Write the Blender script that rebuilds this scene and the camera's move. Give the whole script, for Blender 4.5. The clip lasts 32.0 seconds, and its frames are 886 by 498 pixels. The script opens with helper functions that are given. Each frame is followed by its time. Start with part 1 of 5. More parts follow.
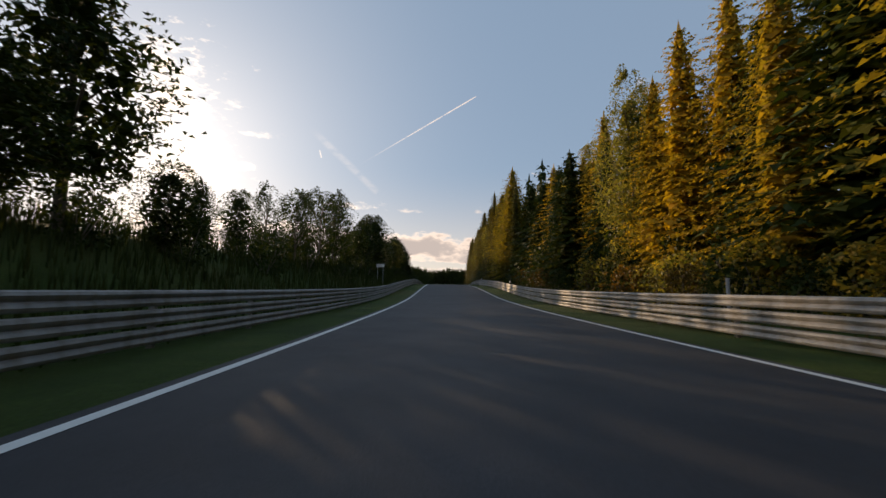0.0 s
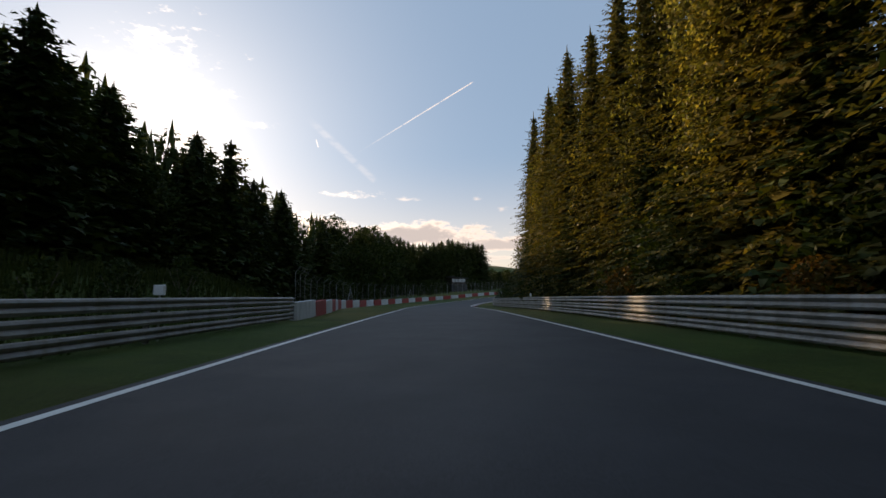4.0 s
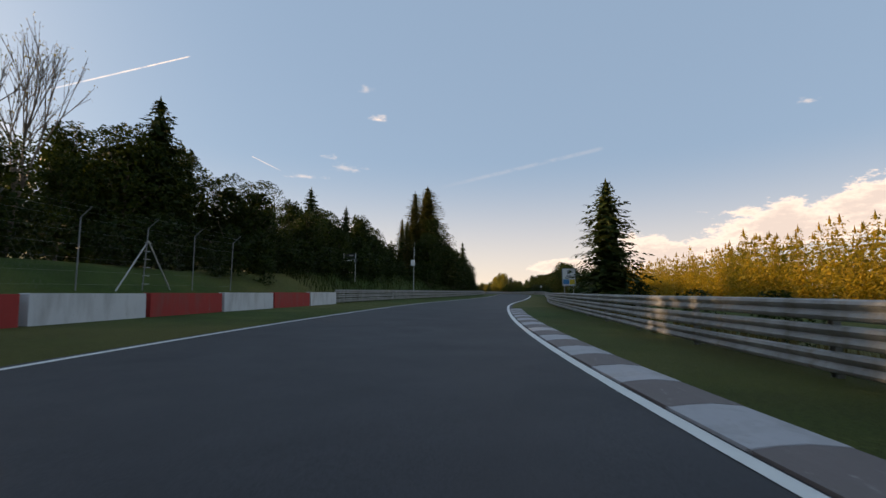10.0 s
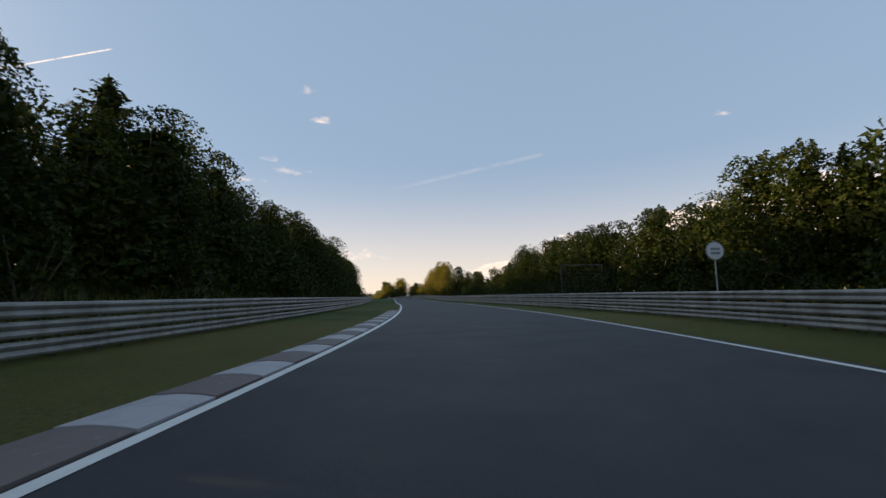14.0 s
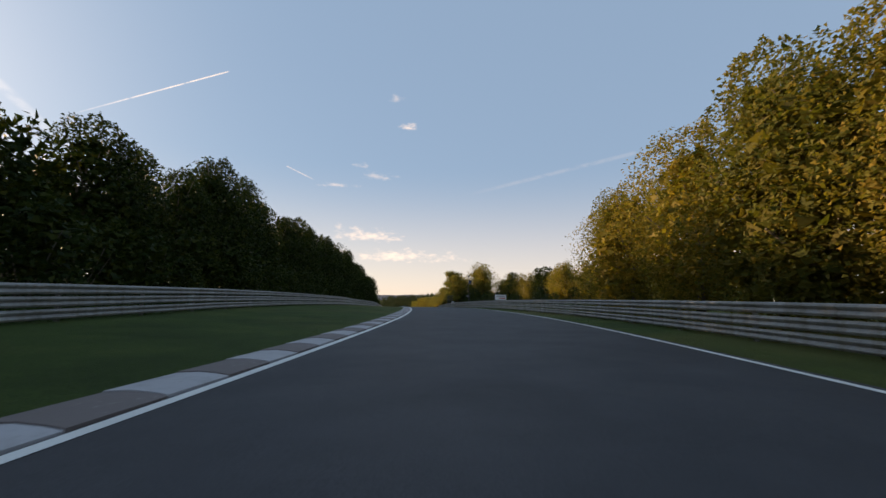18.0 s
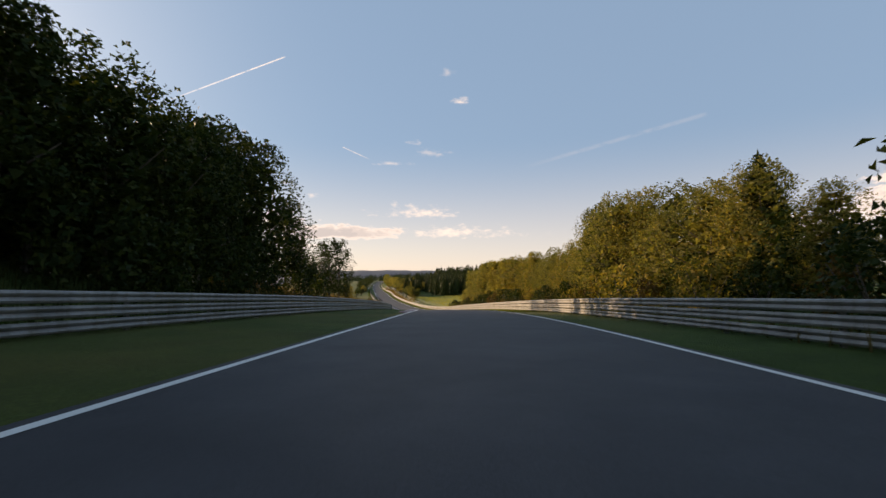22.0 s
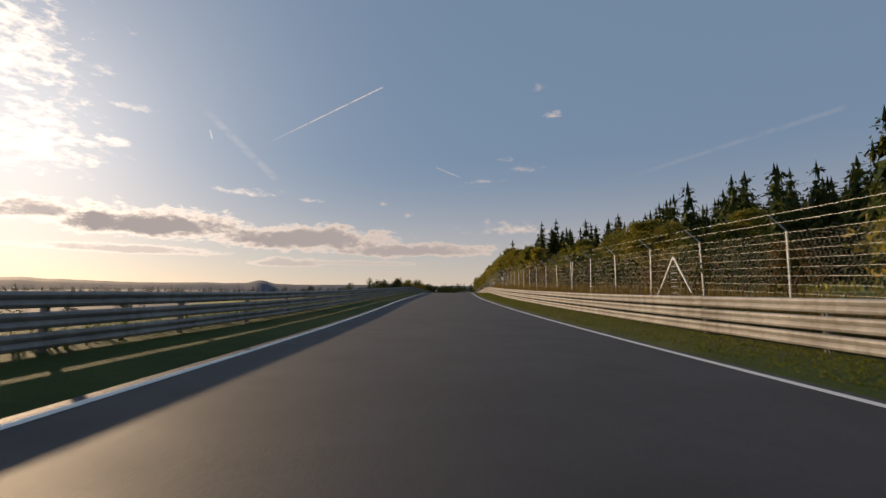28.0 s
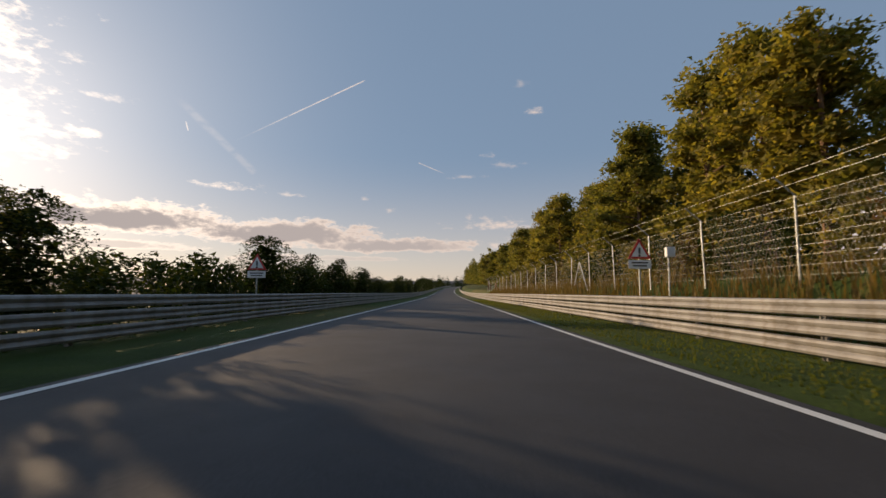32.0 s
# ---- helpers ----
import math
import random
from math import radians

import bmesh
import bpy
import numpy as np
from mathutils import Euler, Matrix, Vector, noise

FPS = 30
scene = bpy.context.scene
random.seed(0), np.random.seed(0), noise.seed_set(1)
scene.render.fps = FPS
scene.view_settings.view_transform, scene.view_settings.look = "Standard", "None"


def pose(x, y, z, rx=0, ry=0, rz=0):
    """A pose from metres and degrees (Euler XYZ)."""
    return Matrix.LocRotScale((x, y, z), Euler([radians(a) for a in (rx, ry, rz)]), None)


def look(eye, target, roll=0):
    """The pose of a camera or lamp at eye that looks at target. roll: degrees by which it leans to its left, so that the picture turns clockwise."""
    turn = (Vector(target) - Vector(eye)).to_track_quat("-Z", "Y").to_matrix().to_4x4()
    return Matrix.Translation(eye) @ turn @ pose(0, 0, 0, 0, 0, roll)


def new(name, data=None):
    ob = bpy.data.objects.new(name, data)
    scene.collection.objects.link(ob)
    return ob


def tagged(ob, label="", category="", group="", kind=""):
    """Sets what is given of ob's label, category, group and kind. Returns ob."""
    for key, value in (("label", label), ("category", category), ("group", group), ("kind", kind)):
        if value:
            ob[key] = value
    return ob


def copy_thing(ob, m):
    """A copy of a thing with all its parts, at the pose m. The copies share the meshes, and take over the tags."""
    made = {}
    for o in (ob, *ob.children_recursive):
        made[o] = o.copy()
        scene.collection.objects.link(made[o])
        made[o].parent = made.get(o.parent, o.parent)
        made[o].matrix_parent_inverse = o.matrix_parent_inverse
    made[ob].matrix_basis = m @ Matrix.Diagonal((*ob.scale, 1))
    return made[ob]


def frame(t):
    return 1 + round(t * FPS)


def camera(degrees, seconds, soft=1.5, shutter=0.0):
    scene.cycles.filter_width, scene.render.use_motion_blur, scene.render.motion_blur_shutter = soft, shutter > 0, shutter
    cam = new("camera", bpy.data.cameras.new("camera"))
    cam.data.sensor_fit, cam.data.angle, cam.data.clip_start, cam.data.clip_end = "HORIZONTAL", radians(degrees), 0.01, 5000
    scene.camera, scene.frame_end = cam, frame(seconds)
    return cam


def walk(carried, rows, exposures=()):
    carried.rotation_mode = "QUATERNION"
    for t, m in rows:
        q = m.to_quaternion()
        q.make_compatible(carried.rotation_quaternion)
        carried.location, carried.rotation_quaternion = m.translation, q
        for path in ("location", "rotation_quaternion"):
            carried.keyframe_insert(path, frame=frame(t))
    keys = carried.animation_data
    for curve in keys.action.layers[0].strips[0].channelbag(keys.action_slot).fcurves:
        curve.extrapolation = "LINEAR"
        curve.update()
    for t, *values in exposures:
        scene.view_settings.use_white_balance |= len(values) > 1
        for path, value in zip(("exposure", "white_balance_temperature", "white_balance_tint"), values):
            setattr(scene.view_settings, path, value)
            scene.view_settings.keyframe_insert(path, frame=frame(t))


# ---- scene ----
cam = camera(90.0, 32.0, 1.5, 0.04)
ROWS = [
    (0.0, pose(0.00, 0.00, 1.120, 96.45, 0, 0.44) @ pose(0, 0, 0, 0, 0, 0.56)),
    (0.5, pose(0.02, 18.50, 1.531, 97.74, 0, 0.24) @ pose(0, 0, 0, 0, 0, 0.32)),
    (1.0, pose(0.13, 37.00, 2.169, 97.96, 0, 0.02) @ pose(0, 0, 0, 0, 0, 0.08)),
    (1.5, pose(0.21, 55.50, 3.254, 99.74, 0, 0.49) @ pose(0, 0, 0, 0, 0, -0.16)),
    (2.0, pose(0.15, 74.00, 4.343, 99.96, 0, 0.77) @ pose(0, 0, 0, 0, 0, -0.40)),
    (2.5, pose(0.02, 92.50, 5.220, 97.39, 0, 0.92) @ pose(0, 0, 0, 0, 0, -0.64)),
    (3.0, pose(-0.11, 111.00, 5.743, 96.09, 0, 0.76) @ pose(0, 0, 0, 0, 0, -0.88)),
    (3.5, pose(-0.23, 129.23, 5.726, 95.22, 0, 0.81) @ pose(0, 0, 0, 0, 0, -0.67)),
    (4.0, pose(-0.29, 146.80, 5.493, 94.86, 0, 0.33) @ pose(0, 0, 0, 0, 0, -0.45)),
    (4.5, pose(-0.19, 163.70, 5.150, 94.49, 0, -0.26) @ pose(0, 0, 0, 0, 0, -0.24)),
    (5.0, pose(0.08, 179.93, 4.736, 94.13, 0, -0.84) @ pose(0, 0, 0, 0, 0, 0.03)),
    (5.5, pose(0.49, 195.49, 4.260, 93.77, 0, -1.64) @ pose(0, 0, 0, 0, 0, 0.29)),
    (6.0, pose(1.23, 210.37, 3.799, 94.65, 0, -3.94) @ pose(0, 0, 0, 0, 0, 0.56)),
    (6.5, pose(2.73, 224.76, 3.494, 94.09, 0, -8.03) @ pose(0, 0, 0, 0, 0, 0.08)),
    (7.0, pose(5.31, 238.90, 3.297, 95.63, 0, -12.75) @ pose(0, 0, 0, 0, 0, -0.40)),
    (7.5, pose(9.02, 252.71, 3.254, 97.17, 0, -17.45) @ pose(0, 0, 0, 0, 0, -0.16)),
    (8.0, pose(13.84, 266.14, 3.453, 96.76, 0, -21.81) @ pose(0, 0, 0, 0, 0, 0.08)),
    (8.5, pose(19.56, 279.29, 3.710, 96.21, 0, -24.80) @ pose(0, 0, 0, 0, 0, -0.08)),
    (9.0, pose(25.94, 292.20, 3.787, 95.80, 0, -27.44) @ pose(0, 0, 0, 0, 0, -0.24)),
    (9.5, pose(32.96, 304.84, 3.742, 95.54, 0, -30.59) @ pose(0, 0, 0, 0, 0, 0.12)),
    (10.0, pose(40.88, 317.14, 3.732, 95.79, 0, -35.00) @ pose(0, 0, 0, 0, 0, 0.48)),
    (10.5, pose(49.91, 329.07, 3.805, 96.40, 0, -38.99) @ pose(0, 0, 0, 0, 0, 0.72)),
    (11.0, pose(59.91, 340.65, 3.905, 96.22, 0, -42.29) @ pose(0, 0, 0, 0, 0, 0.96)),
    (11.5, pose(70.66, 351.91, 4.002, 96.18, 0, -44.45) @ pose(0, 0, 0, 0, 0, 0.80)),
    (12.0, pose(81.87, 362.94, 4.109, 96.22, 0, -45.68) @ pose(0, 0, 0, 0, 0, 0.64)),
    (12.5, pose(93.35, 373.95, 4.238, 96.26, 0, -45.69) @ pose(0, 0, 0, 0, 0, 0.32)),
    (13.0, pose(104.89, 385.12, 4.392, 96.45, 0, -45.09) @ pose(0, 0, 0, 0, 0, 0.00)),
    (13.5, pose(116.37, 396.60, 4.544, 96.49, 0, -43.64) @ pose(0, 0, 0, 0, 0, -0.48)),
    (14.0, pose(127.64, 408.51, 4.698, 96.25, 0, -41.95) @ pose(0, 0, 0, 0, 0, -0.96)),
    (14.5, pose(138.65, 420.86, 4.824, 96.09, 0, -40.33) @ pose(0, 0, 0, 0, 0, -0.72)),
    (15.0, pose(149.42, 433.60, 4.900, 96.04, 0, -38.95) @ pose(0, 0, 0, 0, 0, -0.48)),
    (15.5, pose(159.96, 446.68, 4.953, 95.99, 0, -37.61) @ pose(0, 0, 0, 0, 0, -0.30)),
    (16.0, pose(170.26, 460.11, 4.984, 95.95, 0, -36.27) @ pose(0, 0, 0, 0, 0, -0.12)),
    (16.5, pose(180.33, 473.87, 5.024, 95.90, 0, -34.93) @ pose(0, 0, 0, 0, 0, 0.06)),
    (17.0, pose(190.14, 487.96, 5.136, 96.19, 0, -33.68) @ pose(0, 0, 0, 0, 0, 0.24)),
    (17.5, pose(199.73, 502.34, 5.289, 96.70, 0, -32.58) @ pose(0, 0, 0, 0, 0, 0.52)),
    (18.0, pose(209.05, 517.00, 5.467, 96.63, 0, -31.12) @ pose(0, 0, 0, 0, 0, 0.80)),
    (18.5, pose(218.04, 531.96, 5.641, 95.85, 0, -29.76) @ pose(0, 0, 0, 0, 0, 0.80)),
    (19.0, pose(226.72, 547.19, 5.696, 95.83, 0, -28.44) @ pose(0, 0, 0, 0, 0, 0.80)),
    (19.5, pose(235.06, 562.70, 5.649, 95.55, 0, -26.93) @ pose(0, 0, 0, 0, 0, 0.44)),
    (20.0, pose(243.07, 578.49, 5.495, 95.28, 0, -25.91) @ pose(0, 0, 0, 0, 0, 0.08)),
    (20.5, pose(250.91, 594.47, 5.229, 94.51, 0, -25.43) @ pose(0, 0, 0, 0, 0, -0.12)),
    (21.0, pose(258.68, 610.62, 4.817, 94.24, 0, -24.99) @ pose(0, 0, 0, 0, 0, -0.32)),
    (21.5, pose(266.40, 626.93, 4.261, 93.91, 0, -24.72) @ pose(0, 0, 0, 0, 0, -0.12)),
    (22.0, pose(274.06, 643.42, 3.566, 93.43, 0, -24.01) @ pose(0, 0, 0, 0, 0, 0.08)),
    (22.5, pose(281.51, 660.13, 2.718, 92.81, 0, -22.84) @ pose(0, 0, 0, 0, 0, 0.24)),
    (23.0, pose(288.61, 677.14, 1.648, 92.05, 0, -21.29) @ pose(0, 0, 0, 0, 0, 0.40)),
    (23.5, pose(295.31, 694.43, 0.384, 91.74, 0, -19.91) @ pose(0, 0, 0, 0, 0, 0.48)),
    (24.0, pose(301.64, 712.00, -0.992, 91.35, 0, -18.58) @ pose(0, 0, 0, 0, 0, 0.56)),
    (24.5, pose(307.60, 729.83, -2.471, 91.33, 0, -17.33) @ pose(0, 0, 0, 0, 0, 0.60)),
    (25.0, pose(313.25, 747.89, -4.029, 91.25, 0, -16.32) @ pose(0, 0, 0, 0, 0, 0.64)),
    (25.5, pose(318.60, 766.18, -5.541, 90.95, 0, -15.15) @ pose(0, 0, 0, 0, 0, 0.68)),
    (26.0, pose(323.59, 784.69, -6.759, 93.06, 0, -13.98) @ pose(0, 0, 0, 0, 0, 0.72)),
    (26.5, pose(328.29, 803.39, -7.701, 93.93, 0, -13.23) @ pose(0, 0, 0, 0, 0, 0.61)),
    (27.0, pose(332.79, 822.20, -8.290, 94.48, 0, -12.77) @ pose(0, 0, 0, 0, 0, 0.51)),
    (27.5, pose(337.17, 841.11, -8.654, 95.04, 0, -12.36) @ pose(0, 0, 0, 0, 0, 0.40)),
    (28.0, pose(341.44, 860.11, -8.854, 95.60, 0, -11.96) @ pose(0, 0, 0, 0, 0, 0.32)),
    (28.5, pose(345.59, 879.21, -8.826, 96.16, 0, -11.72) @ pose(0, 0, 0, 0, 0, 0.24)),
    (29.0, pose(349.79, 898.36, -8.547, 97.12, 0, -12.38) @ pose(0, 0, 0, 0, 0, 0.16)),
    (29.5, pose(354.28, 917.50, -8.203, 97.22, 0, -13.43) @ pose(0, 0, 0, 0, 0, 0.12)),
    (30.0, pose(359.13, 936.56, -7.841, 96.25, 0, -14.35) @ pose(0, 0, 0, 0, 0, 0.08)),
    (30.5, pose(364.19, 955.59, -7.903, 94.85, 0, -14.47) @ pose(0, 0, 0, 0, 0, 0.12)),
    (31.0, pose(369.23, 974.65, -8.250, 94.53, 0, -14.19) @ pose(0, 0, 0, 0, 0, 0.16)),
    (31.5, pose(374.22, 993.73, -8.635, 94.66, 0, -14.33) @ pose(0, 0, 0, 0, 0, 0.20)),
    (32.0, pose(379.26, 1012.81, -9.016, 95.01, 0, -14.32) @ pose(0, 0, 0, 0, 0, 0.24)),
]

EXPOSURES = [(0.0, 0.38, 7700, 20), (3.0, 0.5, 7500, 20), (6.0, 0.65, 7700, 20), (11.0, 0.68, 7800, 20), (17.0, 0.66, 7600, 20), (20.0, 0.57, 7600, 20), (22.0, 0.58, 7500, 20), (24.0, 0.33, 7500, 20), (26.0, 0.03, 7700, 20), (29.0, -0.15, 7100, 20), (32.0, 0.04, 7300, 20)]
walk(cam, ROWS, EXPOSURES)

KNOT_STEP, KNOT_START = 36.0, -180.0
CENTRE_X = [1.07, 1.07, 1.07, 1.07, 1.07, 1.07, 0.86, 0.55, -0.03, 0.02, -0.26, -0.38, 7.29, 22.71, 37.86, 60.57, 87.22, 113.57, 138.77, 160.91, 181.50, 202.31, 222.39, 239.22, 254.13, 269.26, 285.13, 299.11, 310.86, 321.06, 329.64, 337.23, 344.35, 351.58, 360.26, 369.37, 378.43, 387.59, 396.76, 405.93, 415.10, 424.27, 433.80, 443.70, 453.96, 464.57, 475.55, 486.89, 498.58, 510.63, 523.04]
CENTRE_Y = [-180.00, -144.00, -108.00, -72.00, -36.00, 0.00, 36.00, 72.00, 107.99, 143.99, 179.99, 215.97, 250.95, 283.47, 316.11, 343.92, 368.12, 392.64, 418.28, 446.66, 476.18, 505.55, 535.42, 567.21, 599.98, 632.65, 664.96, 698.12, 732.14, 766.66, 801.62, 836.81, 872.10, 907.37, 942.30, 977.13, 1011.97, 1046.79, 1081.60, 1116.41, 1151.22, 1186.04, 1220.75, 1255.36, 1289.87, 1324.27, 1358.56, 1392.72, 1426.77, 1460.70, 1494.49]
CENTRE_Z = [-0.60, -0.60, -0.70, -0.70, -0.45, 0.00, 1.00, 3.12, 4.58, 4.41, 3.62, 2.55, 2.13, 2.64, 2.61, 2.80, 3.05, 3.38, 3.69, 3.83, 3.92, 4.21, 4.55, 4.49, 3.98, 2.91, 1.29, -1.07, -3.84, -6.74, -8.76, -9.71, -9.99, -9.52, -8.92, -9.41, -10.12, -10.54, -10.94, -11.24, -11.34, -11.24, -10.94, -10.54, -10.04, -9.54, -9.04, -8.54, -8.14, -7.74, -7.34]

# ---------------------------------------------------------------- world, sun
SUN_AZ, SUN_EL = -34.0, 10.5   # degrees, clockwise from +y, and above the horizon


def direction(az, el):
    a, e = radians(az), radians(el)
    return Vector((math.sin(a) * math.cos(e), math.cos(a) * math.cos(e), math.sin(e)))


world = bpy.data.worlds.new("evening_sky")
scene.world = world
world.use_nodes = True
WN, WL = world.node_tree.nodes, world.node_tree.links
WN.clear()


def wmath(op, a, b=None, c=None, clamp=False):
    n = WN.new("ShaderNodeMath")
    n.operation, n.use_clamp = op, clamp
    for i, v in enumerate((a, b, c)):
        if v is None:
            continue
        if isinstance(v, (int, float)):
            n.inputs[i].default_value = v
        else:
            WL.new(v, n.inputs[i])
    return n.outputs[0]


def wdot(vec, v):
    n = WN.new("ShaderNodeVectorMath")
    n.operation = "DOT_PRODUCT"
    WL.new(vec, n.inputs[0])
    n.inputs[1].default_value = v
    return n.outputs["Value"]


def wnoise(vec, scale, detail, rough=0.55):
    n = WN.new("ShaderNodeTexNoise")
    n.inputs["Scale"].default_value, n.inputs["Detail"].default_value, n.inputs["Roughness"].default_value = scale, detail, rough
    WL.new(vec, n.inputs["Vector"])
    return n.outputs["Fac"]


def wramp(x, lo, hi):
    n = WN.new("ShaderNodeMapRange")
    n.interpolation_type = "SMOOTHSTEP"
    n.inputs["From Min"].default_value, n.inputs["From Max"].default_value = lo, hi
    WL.new(x, n.inputs["Value"])
    return n.outputs["Result"]


coord = WN.new("ShaderNodeTexCoord").outputs["Generated"]
sky = WN.new("ShaderNodeTexSky")
sky.sky_type = "NISHITA"
sky.sun_disc = False
sky.sun_elevation, sky.sun_rotation = radians(SUN_EL), radians(SUN_AZ)
sky.altitude, sky.air_density, sky.dust_density, sky.ozone_density = 600, 1.0, 0.25, 1.0
parts_xyz = WN.new("ShaderNodeSeparateXYZ")
WL.new(coord, parts_xyz.inputs[0])
up = parts_xyz.outputs["Z"]
# clouds lie on a level sheet: direction divided by its height
flat = WN.new("ShaderNodeVectorMath")
flat.operation = "MULTIPLY"
WL.new(coord, flat.inputs[0])
flat.inputs[1].default_value = (1, 1, 2.4)
stretch = flat.outputs[0]
puffy = wnoise(stretch, 15.0, 9, 0.6)
fine = wnoise(stretch, 46.0, 7, 0.62)
broad = wnoise(stretch, 4.5, 3, 0.5)
ragged = wmath("SUBTRACT", wmath("ADD", wmath("ADD", wmath("MULTIPLY", puffy, 1.9), wmath("MULTIPLY", fine, 1.2)), wmath("MULTIPLY", broad, 0.7)), 1.9)
wisps = wmath("SUBTRACT", wmath("ADD", wmath("MULTIPLY", fine, 3.0), wmath("MULTIPLY", puffy, 1.6)), 2.3)


def puff(az, el, wide, high, edge, size):
    """How deep a direction lies inside a cloud; wide and high in degrees."""
    c = direction(az, el)
    right = Vector((math.cos(radians(az)), -math.sin(radians(az)), 0))
    over = right.cross(c)
    u = wmath("DIVIDE", wdot(coord, right), math.tan(radians(wide)))
    v = wmath("DIVIDE", wdot(coord, over), math.tan(radians(high)))
    v = wmath("MULTIPLY", v, wmath("ADD", 1.0, wmath("MULTIPLY", wmath("LESS_THAN", v, 0.0), 0.7)))  # flat undersides
    r = wmath("SQRT", wmath("ADD", wmath("MULTIPLY", u, u), wmath("MULTIPLY", v, v)))
    front = wmath("GREATER_THAN", wdot(coord, c), 0.2)
    return wmath("MULTIPLY", wmath("SUBTRACT", wmath("ADD", edge, size), r), front)


def streak(a, b, wide, fade):
    """A straight vapour trail between two directions."""
    a, b = direction(*a), direction(*b)
    n = a.cross(b).normalized()
    along = n.cross(a)
    end = math.asin(min(1, a.cross(b).length))
    band = wmath("SUBTRACT", 1.0, wramp(wmath("ABSOLUTE", wdot(coord, n)), radians(wide) * 0.15, radians(wide)))
    ang = wmath("ARCTAN2", wdot(coord, along), wdot(coord, a))
    inside = wmath("MULTIPLY", wramp(ang, 0.0, end * fade), wmath("SUBTRACT", 1.0, wramp(ang, end * 0.97, end * 1.0)))
    return wmath("MULTIPLY", wmath("MULTIPLY", band, inside), wramp(fine, 0.25, 0.6))


# azimuth, elevation, half width, half height, density
FAIR = [
    (26.2, 21.8, 1.3, 0.8, 0.75), (22.6, 15.6, 3.4, 0.9, 0.35), (17.5, 14.2, 3.6, 0.45, 0.5), (24.6, 25.0, 1.0, 0.8, 0.3), (20.3, 16.8, 1.4, 0.5, 0.4),
    (21.0, 8.0, 6.5, 1.4, 0.8), (26.0, 5.4, 9.0, 1.2, 0.85), (-12.3, 11.6, 4.0, 0.8, 0.85), (4.2, 11.2, 1.3, 0.6, 0.8), (7.4, 9.8, 1.2, 0.6, 0.5), (-4.9, 11.2, 1.8, 0.4, 0.5),
    (-33.5, 21.5, 6.0, 7.0, 0.95), (-31.5, 14.0, 6.5, 6.0, 0.9), (-25.5, 15.2, 2.0, 0.9, 0.7), (-24.0, 19.0, 2.6, 0.7, 0.5), (-27.0, 22.0, 2.2, 0.9, 0.5),
    (75.5, 19.2, 1.0, 0.5, 0.5), (92.0, 12.0, 4.0, 0.5, 0.5),
    (140.0, 12.0, 30.0, 5.0, 0.7), (-120.0, 14.0, 34.0, 7.0, 0.7),
]
HEAP = [(96.0, 7.0, 12.0, 4.2, 1.0), (83.0, 7.6, 7.0, 3.6, 1.0), (73.0, 6.6, 7.0, 3.1, 1.0), (62.0, 4.4, 8.0, 2.6, 0.95), (51.0, 3.2, 5.0, 1.2, 0.9)]
BANK = [(-22.0, 7.0, 10.0, 2.0, 1.0), (-31.0, 7.6, 4.0, 1.4, 0.9), (-6.0, 6.3, 11.0, 1.9, 1.0), (7.0, 5.2, 9.0, 1.1, 0.95), (-23.0, 4.3, 8.0, 0.6, 0.7), (-7.5, 3.4, 4.5, 0.6, 0.7), (12.0, 5.2, 5.0, 0.7, 0.8), (0.0, 3.6, 9.0, 0.35, 0.5)]
cover = grey = None
for rows, edge, soft, size in ((FAIR, wisps, 1.25, 0.85), (HEAP, ragged, 0.35, 1.1), (BANK, ragged, 0.4, 1.25)):
    for az, el, wide, high, dens in rows:
        deep = puff(az, el, wide, high, edge, size)
        m = wmath("MULTIPLY", wramp(deep, 0.0, soft), dens)
        cover = m if cover is None else wmath("MAXIMUM", cover, m)
        if rows is not FAIR:
            g = wmath("MULTIPLY", wramp(deep, 0.05, 0.8), dens * (1.0 if rows is BANK else 0.75))
            grey = g if grey is None else wmath("MAXIMUM", grey, g)
for a, b, wide, dens, fade in (((-12.0, 16.5), (4.0, 25.5), 0.10, 0.75, 0.75), ((-18.0, 20.8), (-9.0, 13.4), 0.6, 0.10, 0.3),
                               ((14.6, 14.6), (11.0, 16.0), 0.09, 0.5, 0.3), ((33.0, 13.3), (55.5, 17.7), 0.35, 0.09, 0.4), ((-16.3, 17.2), (-16.6, 18.2), 0.1, 0.5, 0.1)):
    cover = wmath("MAXIMUM", cover, wmath("MULTIPLY", streak(a, b, wide, fade), dens))
# how near the sun: the light that shines through thin cloud
toward = wmath("MAXIMUM", wdot(coord, direction(SUN_AZ - 1, SUN_EL + 4)), 0.0)
lit = WN.new("ShaderNodeMix")
lit.data_type = "RGBA"
WL.new(wmath("POWER", toward, 11.0), lit.inputs[0])
lit.inputs[6].default_value, lit.inputs[7].default_value = (6.4, 5.75, 5.15, 1), (15, 13.8, 11.8, 1)
# the low bank stands against the light: grey inside, bright along its edges
core = WN.new("ShaderNodeMix")
core.data_type = "RGBA"
WL.new(grey, core.inputs[0])
WL.new(lit.outputs[2], core.inputs[6])
core.inputs[7].default_value = (3.5, 3.4, 3.4, 1)
blend = WN.new("ShaderNodeMix")
blend.data_type = "RGBA"
WL.new(cover, blend.inputs[0])
